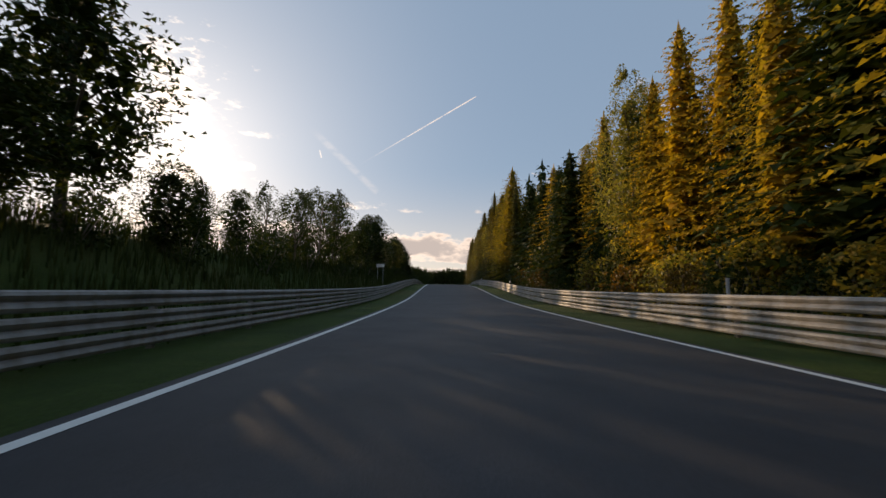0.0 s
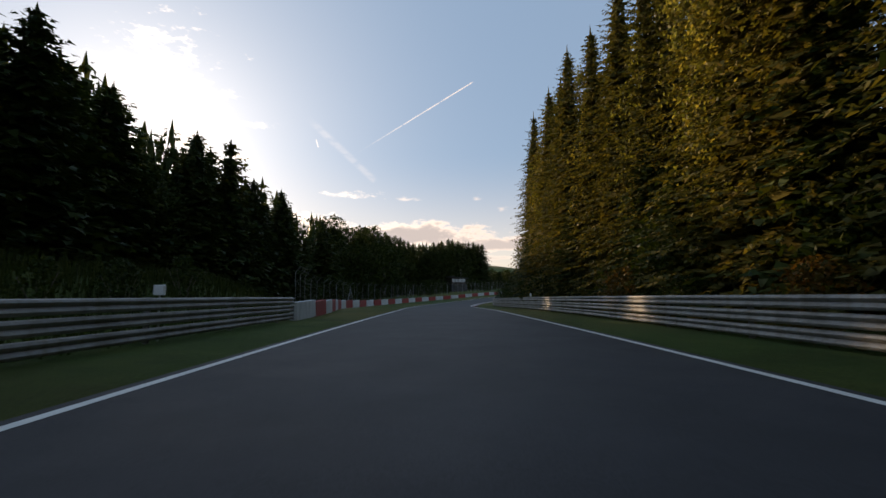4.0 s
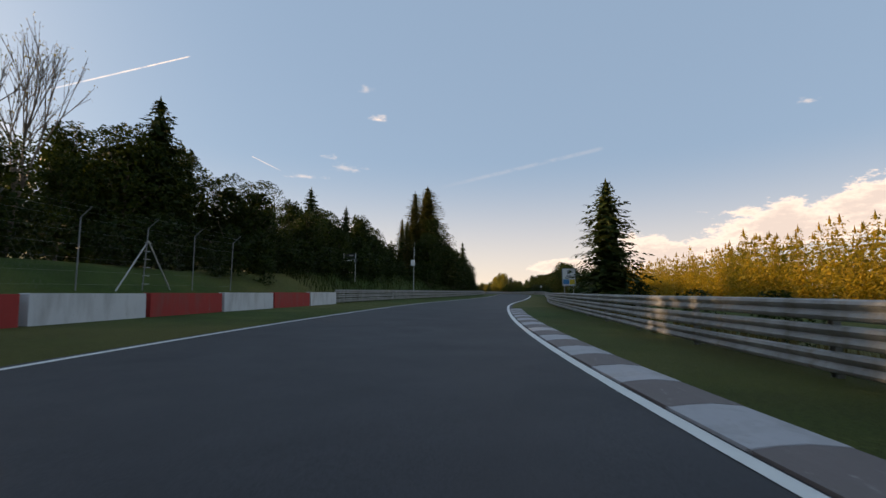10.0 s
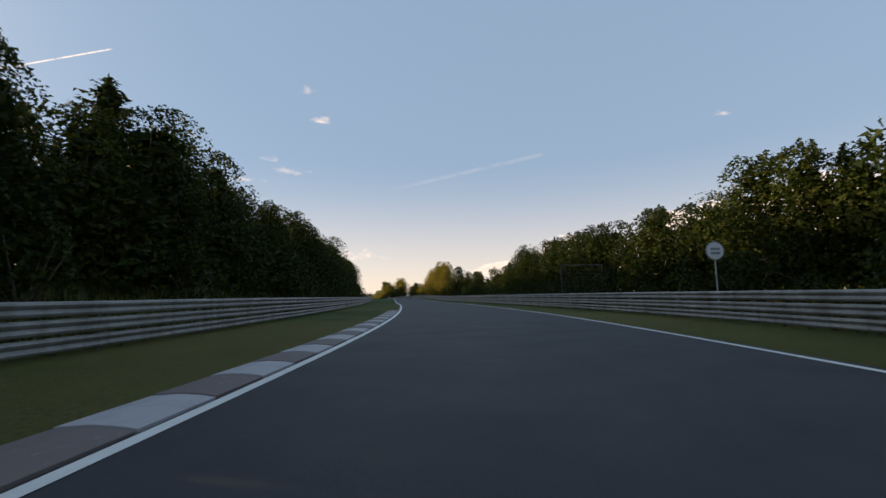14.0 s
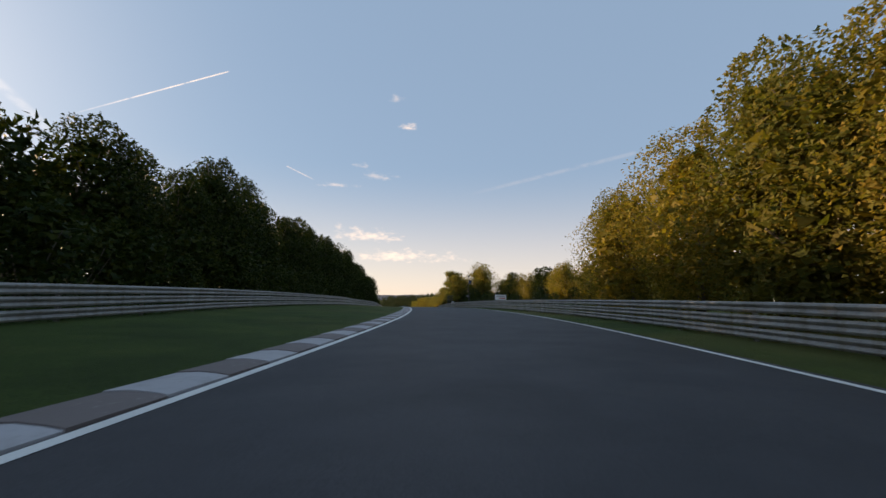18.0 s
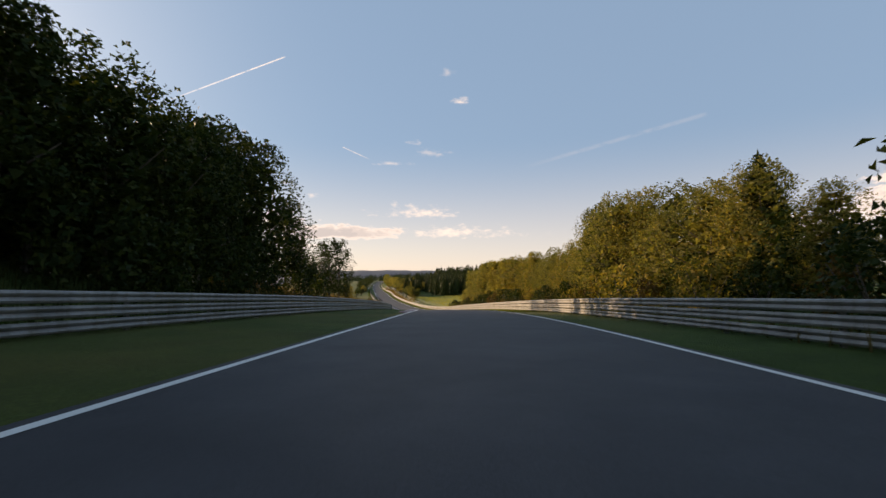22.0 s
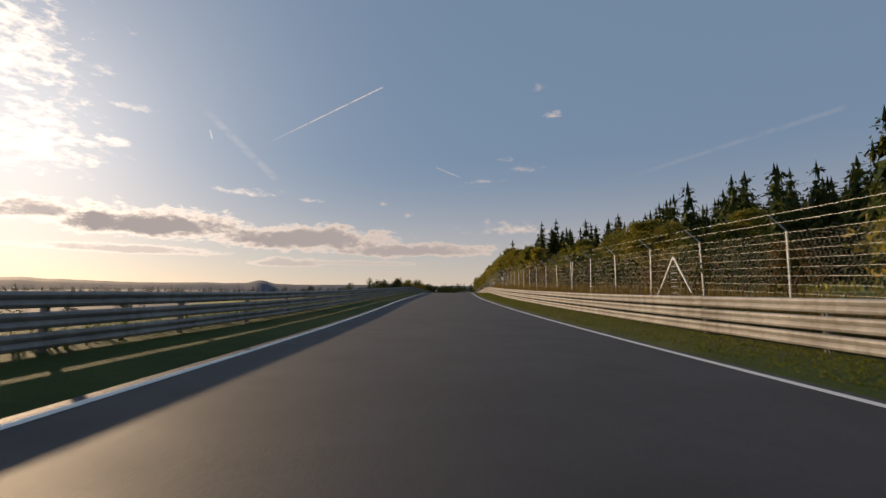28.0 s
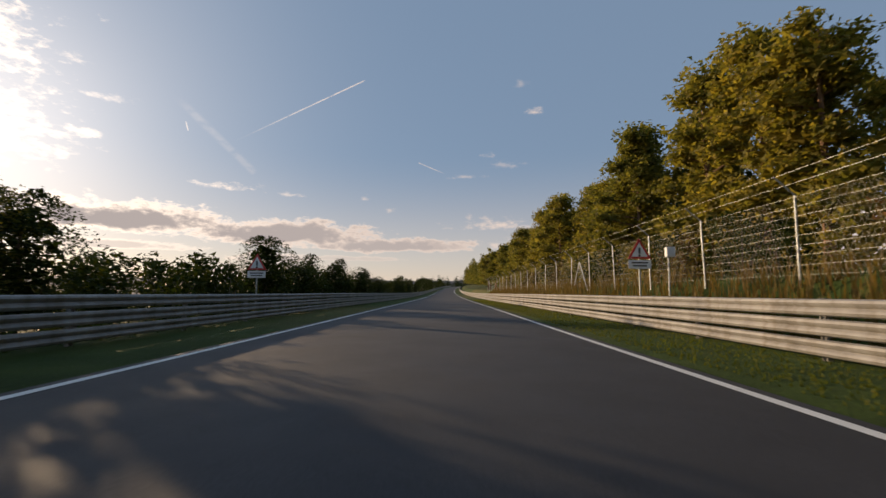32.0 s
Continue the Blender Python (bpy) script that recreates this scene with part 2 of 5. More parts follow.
# evening haze evens the sky out: warm and pale low down, blue above
haze = WN.new("ShaderNodeMix")
haze.data_type = "RGBA"
WL.new(wramp(up, -0.03, 0.30), haze.inputs[0])
haze.inputs[6].default_value, haze.inputs[7].default_value = (4.5, 4.35, 4.3, 1), (1.45, 2.45, 3.75, 1)
even = WN.new("ShaderNodeMix")
even.data_type = "RGBA"
even.inputs[0].default_value = 0.8
WL.new(sky.outputs[0], even.inputs[6])
WL.new(haze.outputs[2], even.inputs[7])
glare = WN.new("ShaderNodeMix")
glare.data_type = "RGBA"
glare.blend_type = "ADD"
glare.clamp_factor = False
WL.new(wmath("ADD", wmath("MULTIPLY", wmath("POWER", toward, 60.0), 0.75), wmath("MULTIPLY", wmath("POWER", toward, 13.0), 0.68)), glare.inputs[0])
WL.new(even.outputs[2], glare.inputs[6])
glare.inputs[7].default_value = (3.6, 3.4, 2.9, 1)
WL.new(glare.outputs[2], blend.inputs[6])
WL.new(core.outputs[2], blend.inputs[7])
back = WN.new("ShaderNodeBackground")
back.inputs["Strength"].default_value = 0.12
WL.new(blend.outputs[2], back.inputs["Color"])
wout = WN.new("ShaderNodeOutputWorld")
WL.new(back.outputs[0], wout.inputs[0])

sun = new("sun", bpy.data.lights.new("sun", "SUN"))
sun.data.energy, sun.data.angle, sun.data.color = 5.0, radians(0.6), (1.0, 0.78, 0.50)
sun.matrix_world = look(direction(SUN_AZ, SUN_EL) * 300, (0, 0, 0))

# ---------------------------------------------------------------- materials


class Nodes:
    """A small builder for node materials."""

    def __init__(self, name):
        self.mat = bpy.data.materials.new(name)
        self.mat.use_nodes = True
        self.n, self.l = self.mat.node_tree.nodes, self.mat.node_tree.links
        self.bsdf = self.n["Principled BSDF"]
        self.out = self.n["Material Output"]

    def coords(self, which="Object"):
        return self.n.new("ShaderNodeTexCoord").outputs[which]

    def noise(self, scale, detail=4, rough=0.55, vec=None, squash=None):
        t = self.n.new("ShaderNodeTexNoise")
        t.inputs["Scale"].default_value, t.inputs["Detail"].default_value, t.inputs["Roughness"].default_value = scale, detail, rough
        vec = vec or self.coords()
        if squash:
            m = self.n.new("ShaderNodeMapping")
            m.inputs["Scale"].default_value = squash
            self.l.new(vec, m.inputs["Vector"])
            vec = m.outputs[0]
        self.l.new(vec, t.inputs["Vector"])
        return t.outputs["Fac"]

    def ramp(self, fac, stops):
        r = self.n.new("ShaderNodeValToRGB")
        e = r.color_ramp.elements
        while len(e) < len(stops):
            e.new(0.5)
        for el, (p, c) in zip(e, stops):
            el.position, el.color = p, (*c, 1)
        self.l.new(fac, r.inputs["Fac"])
        return r.outputs["Color"]

    def mix(self, fac, a, b, kind="MIX"):
        m = self.n.new("ShaderNodeMix")
        m.data_type, m.blend_type = "RGBA", kind
        for sock, v in ((0, fac), (6, a), (7, b)):
            if isinstance(v, (int, float)):
                m.inputs[sock].default_value = v
            elif isinstance(v, tuple):
                m.inputs[sock].default_value = (*v, 1)
            else:
                self.l.new(v, m.inputs[sock])
        return m.outputs[2]

    def math(self, op, a, b=0.0):
        m = self.n.new("ShaderNodeMath")
        m.operation = op
        for i, v in enumerate((a, b)):
            if isinstance(v, (int, float)):
                m.inputs[i].default_value = v
            else:
                self.l.new(v, m.inputs[i])
        return m.outputs[0]

    def bump(self, height, strength=0.3, dist=0.02):
        b = self.n.new("ShaderNodeBump")
        b.inputs["Strength"].default_value, b.inputs["Distance"].default_value = strength, dist
        self.l.new(height, b.inputs["Height"])
        self.l.new(b.outputs[0], self.bsdf.inputs["Normal"])

    def set(self, color=None, rough=None, metal=None):
        for key, v in (("Base Color", color), ("Roughness", rough), ("Metallic", metal)):
            if v is None:
                continue
            if isinstance(v, tuple):
                self.bsdf.inputs[key].default_value = (*v, 1)
            elif isinstance(v, (int, float)):
                self.bsdf.inputs[key].default_value = v
            else:
                self.l.new(v, self.bsdf.inputs[key])
        return self

    def random(self):
        return self.n.new("ShaderNodeObjectInfo").outputs["Random"]


def plain(name, color, rough=0.6, metal=0.0, vary=0.12, scale=6.0):
    """A painted or bare surface with stains at two scales."""
    m = Nodes(name)
    lo = tuple(c * (1 - vary) for c in color)
    hi = tuple(min(1, c * (1 + vary)) for c in color)
    col = m.mix(m.noise(scale), lo, hi)
    col = m.mix(m.math("MULTIPLY", m.noise(scale * 9, 6), 0.25), col, tuple(c * 0.55 for c in color))
    m.set(col, m.math("ADD", m.math("MULTIPLY", m.noise(scale * 3), 0.25), rough - 0.12), metal)
    m.bump(m.noise(scale * 20), 0.12, 0.005)
    return m.mat


def asphalt():
    m = Nodes("asphalt")
    patches = m.ramp(m.noise(0.05, 5), [(0.3, (0.033, 0.034, 0.038)), (0.7, (0.048, 0.048, 0.052))])
    along = m.ramp(m.noise(0.5, 5, 0.6), [(0.35, (0.75, 0.75, 0.75)), (0.7, (1.1, 1.1, 1.1))])
    grain = m.ramp(m.noise(60, 3), [(0.3, (0.6, 0.6, 0.6)), (0.7, (1.35, 1.35, 1.35))])
    c = m.mix(1.0, m.mix(1.0, patches, along, "MULTIPLY"), grain, "MULTIPLY")
    m.set(c, m.math("ADD", m.math("MULTIPLY", m.noise(0.8, 4), 0.2), 0.62))
    m.bsdf.inputs["Specular IOR Level"].default_value = 0.35
    m.bump(m.noise(90, 3), 0.5, 0.008)
    return m.mat


def meadow():
    """Grass at all distances: mown verge green, with dry straw patches."""
    m = Nodes("meadow")
    green = m.ramp(m.noise(0.4, 6, 0.65), [(0.3, (0.030, 0.055, 0.012)), (0.55, (0.050, 0.085, 0.018)), (0.8, (0.090, 0.110, 0.028))])
    dry = m.ramp(m.noise(0.035, 5, 0.6), [(0.45, (0.0, 0.0, 0.0)), (0.62, (1, 1, 1))])
    c = m.mix(m.math("MULTIPLY", dry, 0.5), green, (0.19, 0.14, 0.05))
    blades = m.ramp(m.noise(25, 4, 0.7), [(0.3, (0.55, 0.55, 0.55)), (0.75, (1.5, 1.5, 1.4))])
    m.set(m.mix(1.0, c, blades, "MULTIPLY"), 0.9)
    m.bsdf.inputs["Specular IOR Level"].default_value = 0.15
    m.bump(m.noise(18, 6, 0.7), 0.9, 0.08)
    return m.mat


def crop(name, low, high):
    m = Nodes(name)
    c = m.ramp(m.noise(0.05, 6, 0.6), [(0.3, low), (0.7, high)])
    m.set(m.mix(m.math("MULTIPLY", m.noise(4, 5), 0.35), c, tuple(v * 0.5 for v in low)), 0.9)
    m.bsdf.inputs["Specular IOR Level"].default_value = 0.15
    m.bump(m.noise(3, 6, 0.7), 0.6, 0.1)
    return m.mat


def leaf(name, shades, translucent=0.35):
    """Foliage: tone differs from plant to plant and leaf to leaf; light passes through it."""
    m = Nodes(name)
    isl = m.n.new("ShaderNodeNewGeometry").outputs["Random Per Island"]
    a = m.ramp(isl, [(0.0, shades[0]), (0.5, shades[1]), (1.0, shades[2])])
    tone = m.ramp(m.random(), [(0.0, (0.65, 0.72, 0.7)), (0.5, (1.0, 1.0, 1.0)), (1.0, (1.25, 1.15, 0.9))])
    c = m.mix(1.0, a, tone, "MULTIPLY")
    m.set(c, 0.55)
    m.bsdf.inputs["Specular IOR Level"].default_value = 0.08
    t = m.n.new("ShaderNodeBsdfTranslucent")
    m.l.new(m.mix(1.0, c, (1.5, 1.5, 0.7), "MULTIPLY"), t.inputs["Color"])
    s = m.n.new("ShaderNodeMixShader")
    s.inputs[0].default_value = translucent
    m.l.new(m.bsdf.outputs[0], s.inputs[1])
    m.l.new(t.outputs[0], s.inputs[2])
    m.l.new(s.outputs[0], m.out.inputs["Surface"])
    return m.mat


def zinc():
    m = Nodes("galvanised_steel")
    c = m.ramp(m.noise(1.3, 6, 0.6), [(0.3, (0.20, 0.195, 0.185)), (0.6, (0.31, 0.305, 0.29)), (0.8, (0.39, 0.375, 0.35))])
    run = m.ramp(m.noise(5, 5, 0.6, squash=(1, 1, 0.12)), [(0.45, (1, 1, 1)), (0.75, (0.62, 0.55, 0.46))])
    c = m.mix(1.0, c, run, "MULTIPLY")
    dirt = m.ramp(m.noise(0.35, 5, 0.65), [(0.5, (0, 0, 0)), (0.75, (1, 1, 1))])
    m.set(m.mix(m.math("MULTIPLY", dirt, 0.4), c, (0.13, 0.115, 0.095)), m.math("ADD", m.math("MULTIPLY", m.noise(3, 4), 0.25), 0.5), 0.2)
    m.bump(m.noise(9, 4), 0.08, 0.02)
    return m.mat


def painted_concrete(name, color):
    m = Nodes(name)
    c = m.mix(m.noise(1.2, 5), tuple(v * 0.8 for v in color), color)
    chips = m.ramp(m.noise(7, 6, 0.7), [(0.62, (0, 0, 0)), (0.68, (1, 1, 1))])
    c = m.mix(m.math("MULTIPLY", chips, 0.55), c, (0.30, 0.29, 0.27))
    low = m.ramp(m.noise(2.2, 5, 0.6, squash=(1, 1, 0.25)), [(0.5, (0, 0, 0)), (0.8, (1, 1, 1))])
    m.set(m.mix(m.math("MULTIPLY", low, 0.45), c, (0.12, 0.11, 0.09)), 0.7)
    m.bump(m.noise(30, 5), 0.3, 0.01)
    return m.mat


def bark(name, a, b):
    m = Nodes(name)
    m.set(m.ramp(m.noise(5, 6, 0.7, squash=(1, 1, 0.2)), [(0.3, a), (0.7, b)]), 0.9)
    m.bump(m.noise(8, 6, 0.7, squash=(1, 1, 0.15)), 0.8, 0.05)
    return m.mat


M = {
    "asphalt": asphalt(), "meadow": meadow(), "zinc": zinc(),
    "line": plain("road_paint", (0.74, 0.74, 0.70), 0.6, vary=0.18, scale=2.0),
    "red": painted_concrete("red_wall_paint", (0.40, 0.028, 0.022)),
    "white": painted_concrete("white_wall_paint", (0.62, 0.64, 0.64)),
    "kerb_red": painted_concrete("red_kerb_paint", (0.17, 0.065, 0.07)),
    "kerb_grey": painted_concrete("grey_kerb_paint", (0.17, 0.135, 0.125)),
    "kerb_white": painted_concrete("white_kerb_paint", (0.44, 0.43, 0.44)),
    "steel": plain("fence_steel", (0.42, 0.44, 0.43), 0.5, 0.5),
    "wire": plain("wire_steel", (0.30, 0.32, 0.31), 0.5, 0.6),
    "net": plain("netting_wire", (0.16, 0.165, 0.155), 0.6, 0.3),
    "dull_post": plain("dull_post_steel", (0.20, 0.21, 0.21), 0.6, 0.3),
    "dark": plain("dark_paint", (0.03, 0.032, 0.035), 0.5),
    "sign_white": plain("sign_white", (0.76, 0.77, 0.76), 0.45, vary=0.05),
    "sign_red": plain("sign_red", (0.52, 0.03, 0.025), 0.45, vary=0.06),
    "sign_black": plain("sign_black", (0.025, 0.025, 0.025), 0.5),
    "sign_blue": plain("sign_blue", (0.03, 0.25, 0.52), 0.45),
    "sign_yellow": plain("sign_yellow", (0.75, 0.52, 0.04), 0.45),
    "grey": plain("grey_paint", (0.30, 0.31, 0.32), 0.5),
    "panel": plain("solar_cell", (0.02, 0.03, 0.05), 0.25),
    "wood": plain("weathered_boards", (0.16, 0.12, 0.08), 0.8),
    "dark_wood": plain("dark_weathered_wood", (0.05, 0.04, 0.03), 0.85),
    "roof": plain("dark_roofing", (0.05, 0.05, 0.055), 0.7),
    "glass": plain("dull_pane", (0.45, 0.50, 0.52), 0.15),
    "bark": bark("grey_bark", (0.07, 0.055, 0.04), (0.17, 0.14, 0.11)),
    "pine_bark": bark("red_bark", (0.10, 0.055, 0.03), (0.26, 0.15, 0.08)),
    "spruce": leaf("spruce_needles", [(0.016, 0.032, 0.011), (0.030, 0.048, 0.014), (0.060, 0.068, 0.018)], 0.15),
    "larch": leaf("larch_needles", [(0.15, 0.125, 0.022), (0.24, 0.18, 0.030), (0.32, 0.21, 0.034)], 0.42),
    # near-black green: the shade of the woods is put into the leaf colour
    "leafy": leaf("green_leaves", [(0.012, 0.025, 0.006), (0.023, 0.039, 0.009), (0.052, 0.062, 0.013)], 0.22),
    "gold": leaf("yellowing_leaves", [(0.085, 0.092, 0.022), (0.155, 0.138, 0.032), (0.235, 0.175, 0.048)], 0.4),
    "rust": leaf("russet_leaves", [(0.055, 0.045, 0.014), (0.09, 0.06, 0.018), (0.13, 0.065, 0.02)], 0.3),
    "pine": leaf("pine_needles", [(0.10, 0.105, 0.031), (0.185, 0.170, 0.048), (0.27, 0.225, 0.066)], 0.45),
    # brighter leaves: sunlight on the right-hand trees is put into the olive
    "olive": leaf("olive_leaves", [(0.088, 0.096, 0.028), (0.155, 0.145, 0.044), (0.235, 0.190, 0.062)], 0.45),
    "tall_needle": leaf("tall_conifer_needles", [(0.045, 0.050, 0.016), (0.085, 0.080, 0.024), (0.140, 0.112, 0.032)], 0.25),
    # lighter copy of the grass, with sunlight on the verge in its colour
    "verge_blade": leaf("verge_grass", [(0.07, 0.095, 0.02), (0.10, 0.125, 0.028), (0.14, 0.145, 0.04)], 0.4),
    # darker copy of the grass: the banks' shade is put into its colour
    "scrub": leaf("shade_dark_grass", [(0.018, 0.030, 0.009), (0.030, 0.045, 0.012), (0.050, 0.055, 0.016)], 0.2),
    "straw": leaf("dry_grass", [(0.12, 0.085, 0.036), (0.18, 0.125, 0.05), (0.09, 0.08, 0.03)], 0.3),
    "blade": leaf("green_grass", [(0.035, 0.065, 0.012), (0.06, 0.10, 0.02), (0.10, 0.12, 0.03)], 0.3),
    # pasture blades: the glow of low sun is put into this pale colour
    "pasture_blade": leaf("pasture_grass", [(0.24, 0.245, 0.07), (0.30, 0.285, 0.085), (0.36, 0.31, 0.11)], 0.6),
    # distance haze is painted into this blue-grey base colour
    "ridge": crop("haze_tinted_woods", (0.075, 0.095, 0.125), (0.115, 0.135, 0.165)),
    # pasture ground, lightened to carry the low sunlight in its colour
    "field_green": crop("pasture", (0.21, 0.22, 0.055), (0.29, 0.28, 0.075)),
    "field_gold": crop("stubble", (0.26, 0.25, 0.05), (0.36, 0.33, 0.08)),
}

# ---------------------------------------------------------------- the plan: a curved road


def spline(vals, s):
    """A smooth curve through values that stand a knot's step apart."""
    u = min(max((s - KNOT_START) / KNOT_STEP, 0.0), len(vals) - 1.001)
    i = int(u)
    f = u - i
    p = [vals[min(max(i + k, 0), len(vals) - 1)] for k in (-1, 0, 1, 2)]
    return 0.5 * (2 * p[1] + (p[2] - p[0]) * f + (2 * p[0] - 5 * p[1] + 4 * p[2] - p[3]) * f * f + (3 * p[1] - p[0] - 3 * p[2] + p[3]) * f ** 3)


S_END = KNOT_START + KNOT_STEP * (len(CENTRE_X) - 1) - 1.0


def centre(s):
    """Place, and heading (clockwise from +y), of the road's middle at s metres along it."""
    c = min(max(s, KNOT_START + 1), S_END - 1)
    p = Vector((spline(CENTRE_X, c), spline(CENTRE_Y, c), spline(CENTRE_Z, c)))
    q = Vector((spline(CENTRE_X, c + 1), spline(CENTRE_Y, c + 1), 0)) - Vector((spline(CENTRE_X, c - 1), spline(CENTRE_Y, c - 1), 0))
    h = math.atan2(q.x, q.y)
    if s != c:
        p += Vector((math.sin(h), math.cos(h), 0)) * (s - c)
    return p, h


def table(rows, s):
    """Straight between rows of (s, value)."""
    if s <= rows[0][0]:
        return rows[0][1]
    for (a, x), (b, y) in zip(rows, rows[1:]):
        if s <= b:
            t = (s - a) / (b - a)
            return x + (y - x) * t * t * (3 - 2 * t)
    return rows[-1][1]


CHORD = radians(20.5)
ALONG, ACROSS = Vector((math.sin(CHORD), math.cos(CHORD), 0)), Vector((math.cos(CHORD), -math.sin(CHORD), 0))


def step_up(x, a, b):
    t = min(max((x - a) / (b - a), 0.0), 1.0)
    return t * t * (3 - 2 * t)


def place(s, lat):
    """x, y at s along the road and lat to its right; far out the rows run straight."""
    p, h = centre(s)
    near = Vector((p.x + math.cos(h) * lat, p.y - math.sin(h) * lat, 0))
    w = step_up(abs(lat), 70, 260)
    if w == 0:
        return near
    base = Vector((-20, 0, 0)) + ALONG * (s * 0.955)
    return near.lerp(base + ACROSS * lat, w)


# barriers: lateral place of the guard rails, and how high the ground stands at them and behind them
LEFT_RAIL = [(-180, -6.4), (0, -6.4), (110, -6.8), (165, -7.2), (200, -11), (245, -11.2), (272, -10.5), (300, -9.6), (340, -9.6), (360, -9.0), (400, -8.8), (440, -9.2), (555, -9.4), (590, -12), (625, -14), (660, -13), (700, -10.2), (770, -9.6), (806, -8.8), (882, -8), (999, -7.2), (1600, -7.2)]
RIGHT_RAIL = [(-180, 6.2), (0, 6.2), (111, 7.2), (211, 7.4), (270, 6.8), (297, 6.4), (357, 7.8), (389, 7.2), (421, 7.2), (453, 8.2), (520, 7.0), (624, 6.8), (696, 7.2), (769, 7.6), (882, 7.4), (999, 7.1), (1600, 7.1)]
LEFT_FOOT = [(0, 0.0), (340, 0.1), (380, 0.15), (500, 0.0), (560, 0.05), (620, 0.3), (680, 0.15), (800, 0.1), (882, 0.3), (1000, 0.0)]
LEFT_BANK = [(-180, 3), (0, 3), (110, 3.5), (170, 2), (200, 0.6), (300, 1.2), (350, 2.4), (400, 3.6), (470, 2.4), (560, 1.6), (660, 1.6), (740, 2.0), (790, 1.6), (850, 1.25), (900, 1.25), (950, 0.3), (1000, -0.4), (1600, -0.3)]
RIGHT_BANK = [(-180, 0.8), (0, 0.8), (110, 1.4), (200, 0.6), (297, -0.3), (357, -1.0), (440, -0.2), (600, 0.0), (690, 1.0), (800, 0.9), (860, 0.4), (930, 0.5), (980, 1.2), (1060, 1.8), (1600, 1.8)]
LEFT_FAR = [(-180, 10), (200, 10), (350, 16), (450, 18), (640, 14), (760, 4), (860, -14), (1000, -22), (1200, -16), (1600, -6)]
RIGHT_FAR = [(-180, 6), (200, 3), (350, -8), (500, -6), (650, -2), (800, 2), (900, 5), (1000, 7), (1200, 9), (1600, 8)]


RIGHT_RAMP = [(-180, 7.0), (930, 7.0), (985, 3.0), (1600, 3.0)]


def ground_z(s, lat):
    p, h = centre(s)
    if lat < 0:
        rail, foot, bank, far = -table(LEFT_RAIL, s), table(LEFT_FOOT, s), table(LEFT_BANK, s), table(LEFT_FAR, s)
    else:
        rail, foot, bank, far = table(RIGHT_RAIL, s), 0.0, table(RIGHT_BANK, s), table(RIGHT_FAR, s)
    d = abs(lat)
    z = foot * step_up(d, 4.4, rail) - 0.05 * (1 - step_up(d, 4.1, 4.7))
    ramp = 7.0 if lat < 0 else table(RIGHT_RAMP, s)
    z += (bank - foot) * step_up(d, rail + 0.5, rail + ramp) * (1 if bank > 0 else 0.8)
    z += far * step_up(d, rail + 8, 160)
    if d > rail + 2:
        q = place(s, lat)
        rough = step_up(d, rail + 2, rail + 12)
        z += rough * 0.35 * noise.noise(Vector((q.x * 0.09, q.y * 0.09, 1)))
        z += step_up(d, 60, 500) * 9 * noise.noise(Vector((q.x * 0.004, q.y * 0.004, 4)))
        far_w = step_up(d, 600, 3200)
        z = z * (1 - far_w) + far_w * (-10 + 34 * max(0, noise.noise(Vector((q.x * 0.0016, q.y * 0.0016, 9))) + 0.25))
        z = z + p.z * (1 - far_w)
    else:
        z += p.z
    return z


def spot(s, lat):
    q = place(s, lat)
    return Vector((q.x, q.y, ground_z(s, lat)))


def heading(s):
    return centre(s)[1]


# ---------------------------------------------------------------- mesh helpers


def mesh_of(name, verts, faces, material, smooth=False):
    me = bpy.data.meshes.new(name)
    me.from_pydata([tuple(v) for v in verts], [], faces)
    for mt in (material if isinstance(material, (list, tuple)) else [material]):
        me.materials.append(mt)
    if smooth:
        me.polygons.foreach_set("use_smooth", [True] * len(me.polygons))
    me.update()
    return me


def under(name, me, parent, label="", m=None):
    ob = new(name, me)
    ob.parent = parent
    if m is not None:
        ob.matrix_basis = m
    if label:
        ob["label"] = label
    return ob


def part(name, bm, material, parent, label=""):
    me = bpy.data.meshes.new(name)
    bm.to_mesh(me)
    bm.free()
    me.materials.append(material)
    return under(name, me, parent, label)


def boxed(sx, sy, sz, at=(0, 0, 0), bevel=0.0, turn=None):
    bm = bmesh.new()
    bmesh.ops.create_cube(bm, size=1.0, matrix=Matrix.Translation(at) @ (turn or Matrix()) @ Matrix.Diagonal((sx, sy, sz, 1)))
    if bevel:
        bmesh.ops.bevel(bm, geom=bm.edges[:], offset=bevel, segments=1, affect="EDGES")
    return bm


def rod(a, b, r, n=6, r2=None):
    """A round bar from a to b."""
    a, b = Vector(a), Vector(b)
    bm = bmesh.new()
    m = Matrix.Translation((a + b) / 2) @ (b - a).to_track_quat("Z", "Y").to_matrix().to_4x4()
    bmesh.ops.create_cone(bm, segments=n, radius1=r, radius2=r if r2 is None else r2, depth=(b - a).length, cap_ends=True, matrix=m)
    return bm


def merged(*bms):
    """Several pieces of one part in one mesh."""
    base = bms[0]
    for b in bms[1:]:
        me = bpy.data.meshes.new("tmp")
        b.to_mesh(me)
        b.free()
        base.from_mesh(me)
        bpy.data.meshes.remove(me)
    return base


def holder(name, m, label, category, group="", kind=""):
    ob = new(name)
    ob.matrix_basis = m
    return tagged(ob, label, category, group, kind)


def at_road(s, lat, z=None, turn=0.0):
    """A pose that stands on the ground at s, lat with its y axis along the road."""
    q = spot(s, lat)
    return Matrix.Translation((q.x, q.y, q.z if z is None else z)) @ Matrix.Rotation(-heading(s) + radians(turn), 4, "Z")


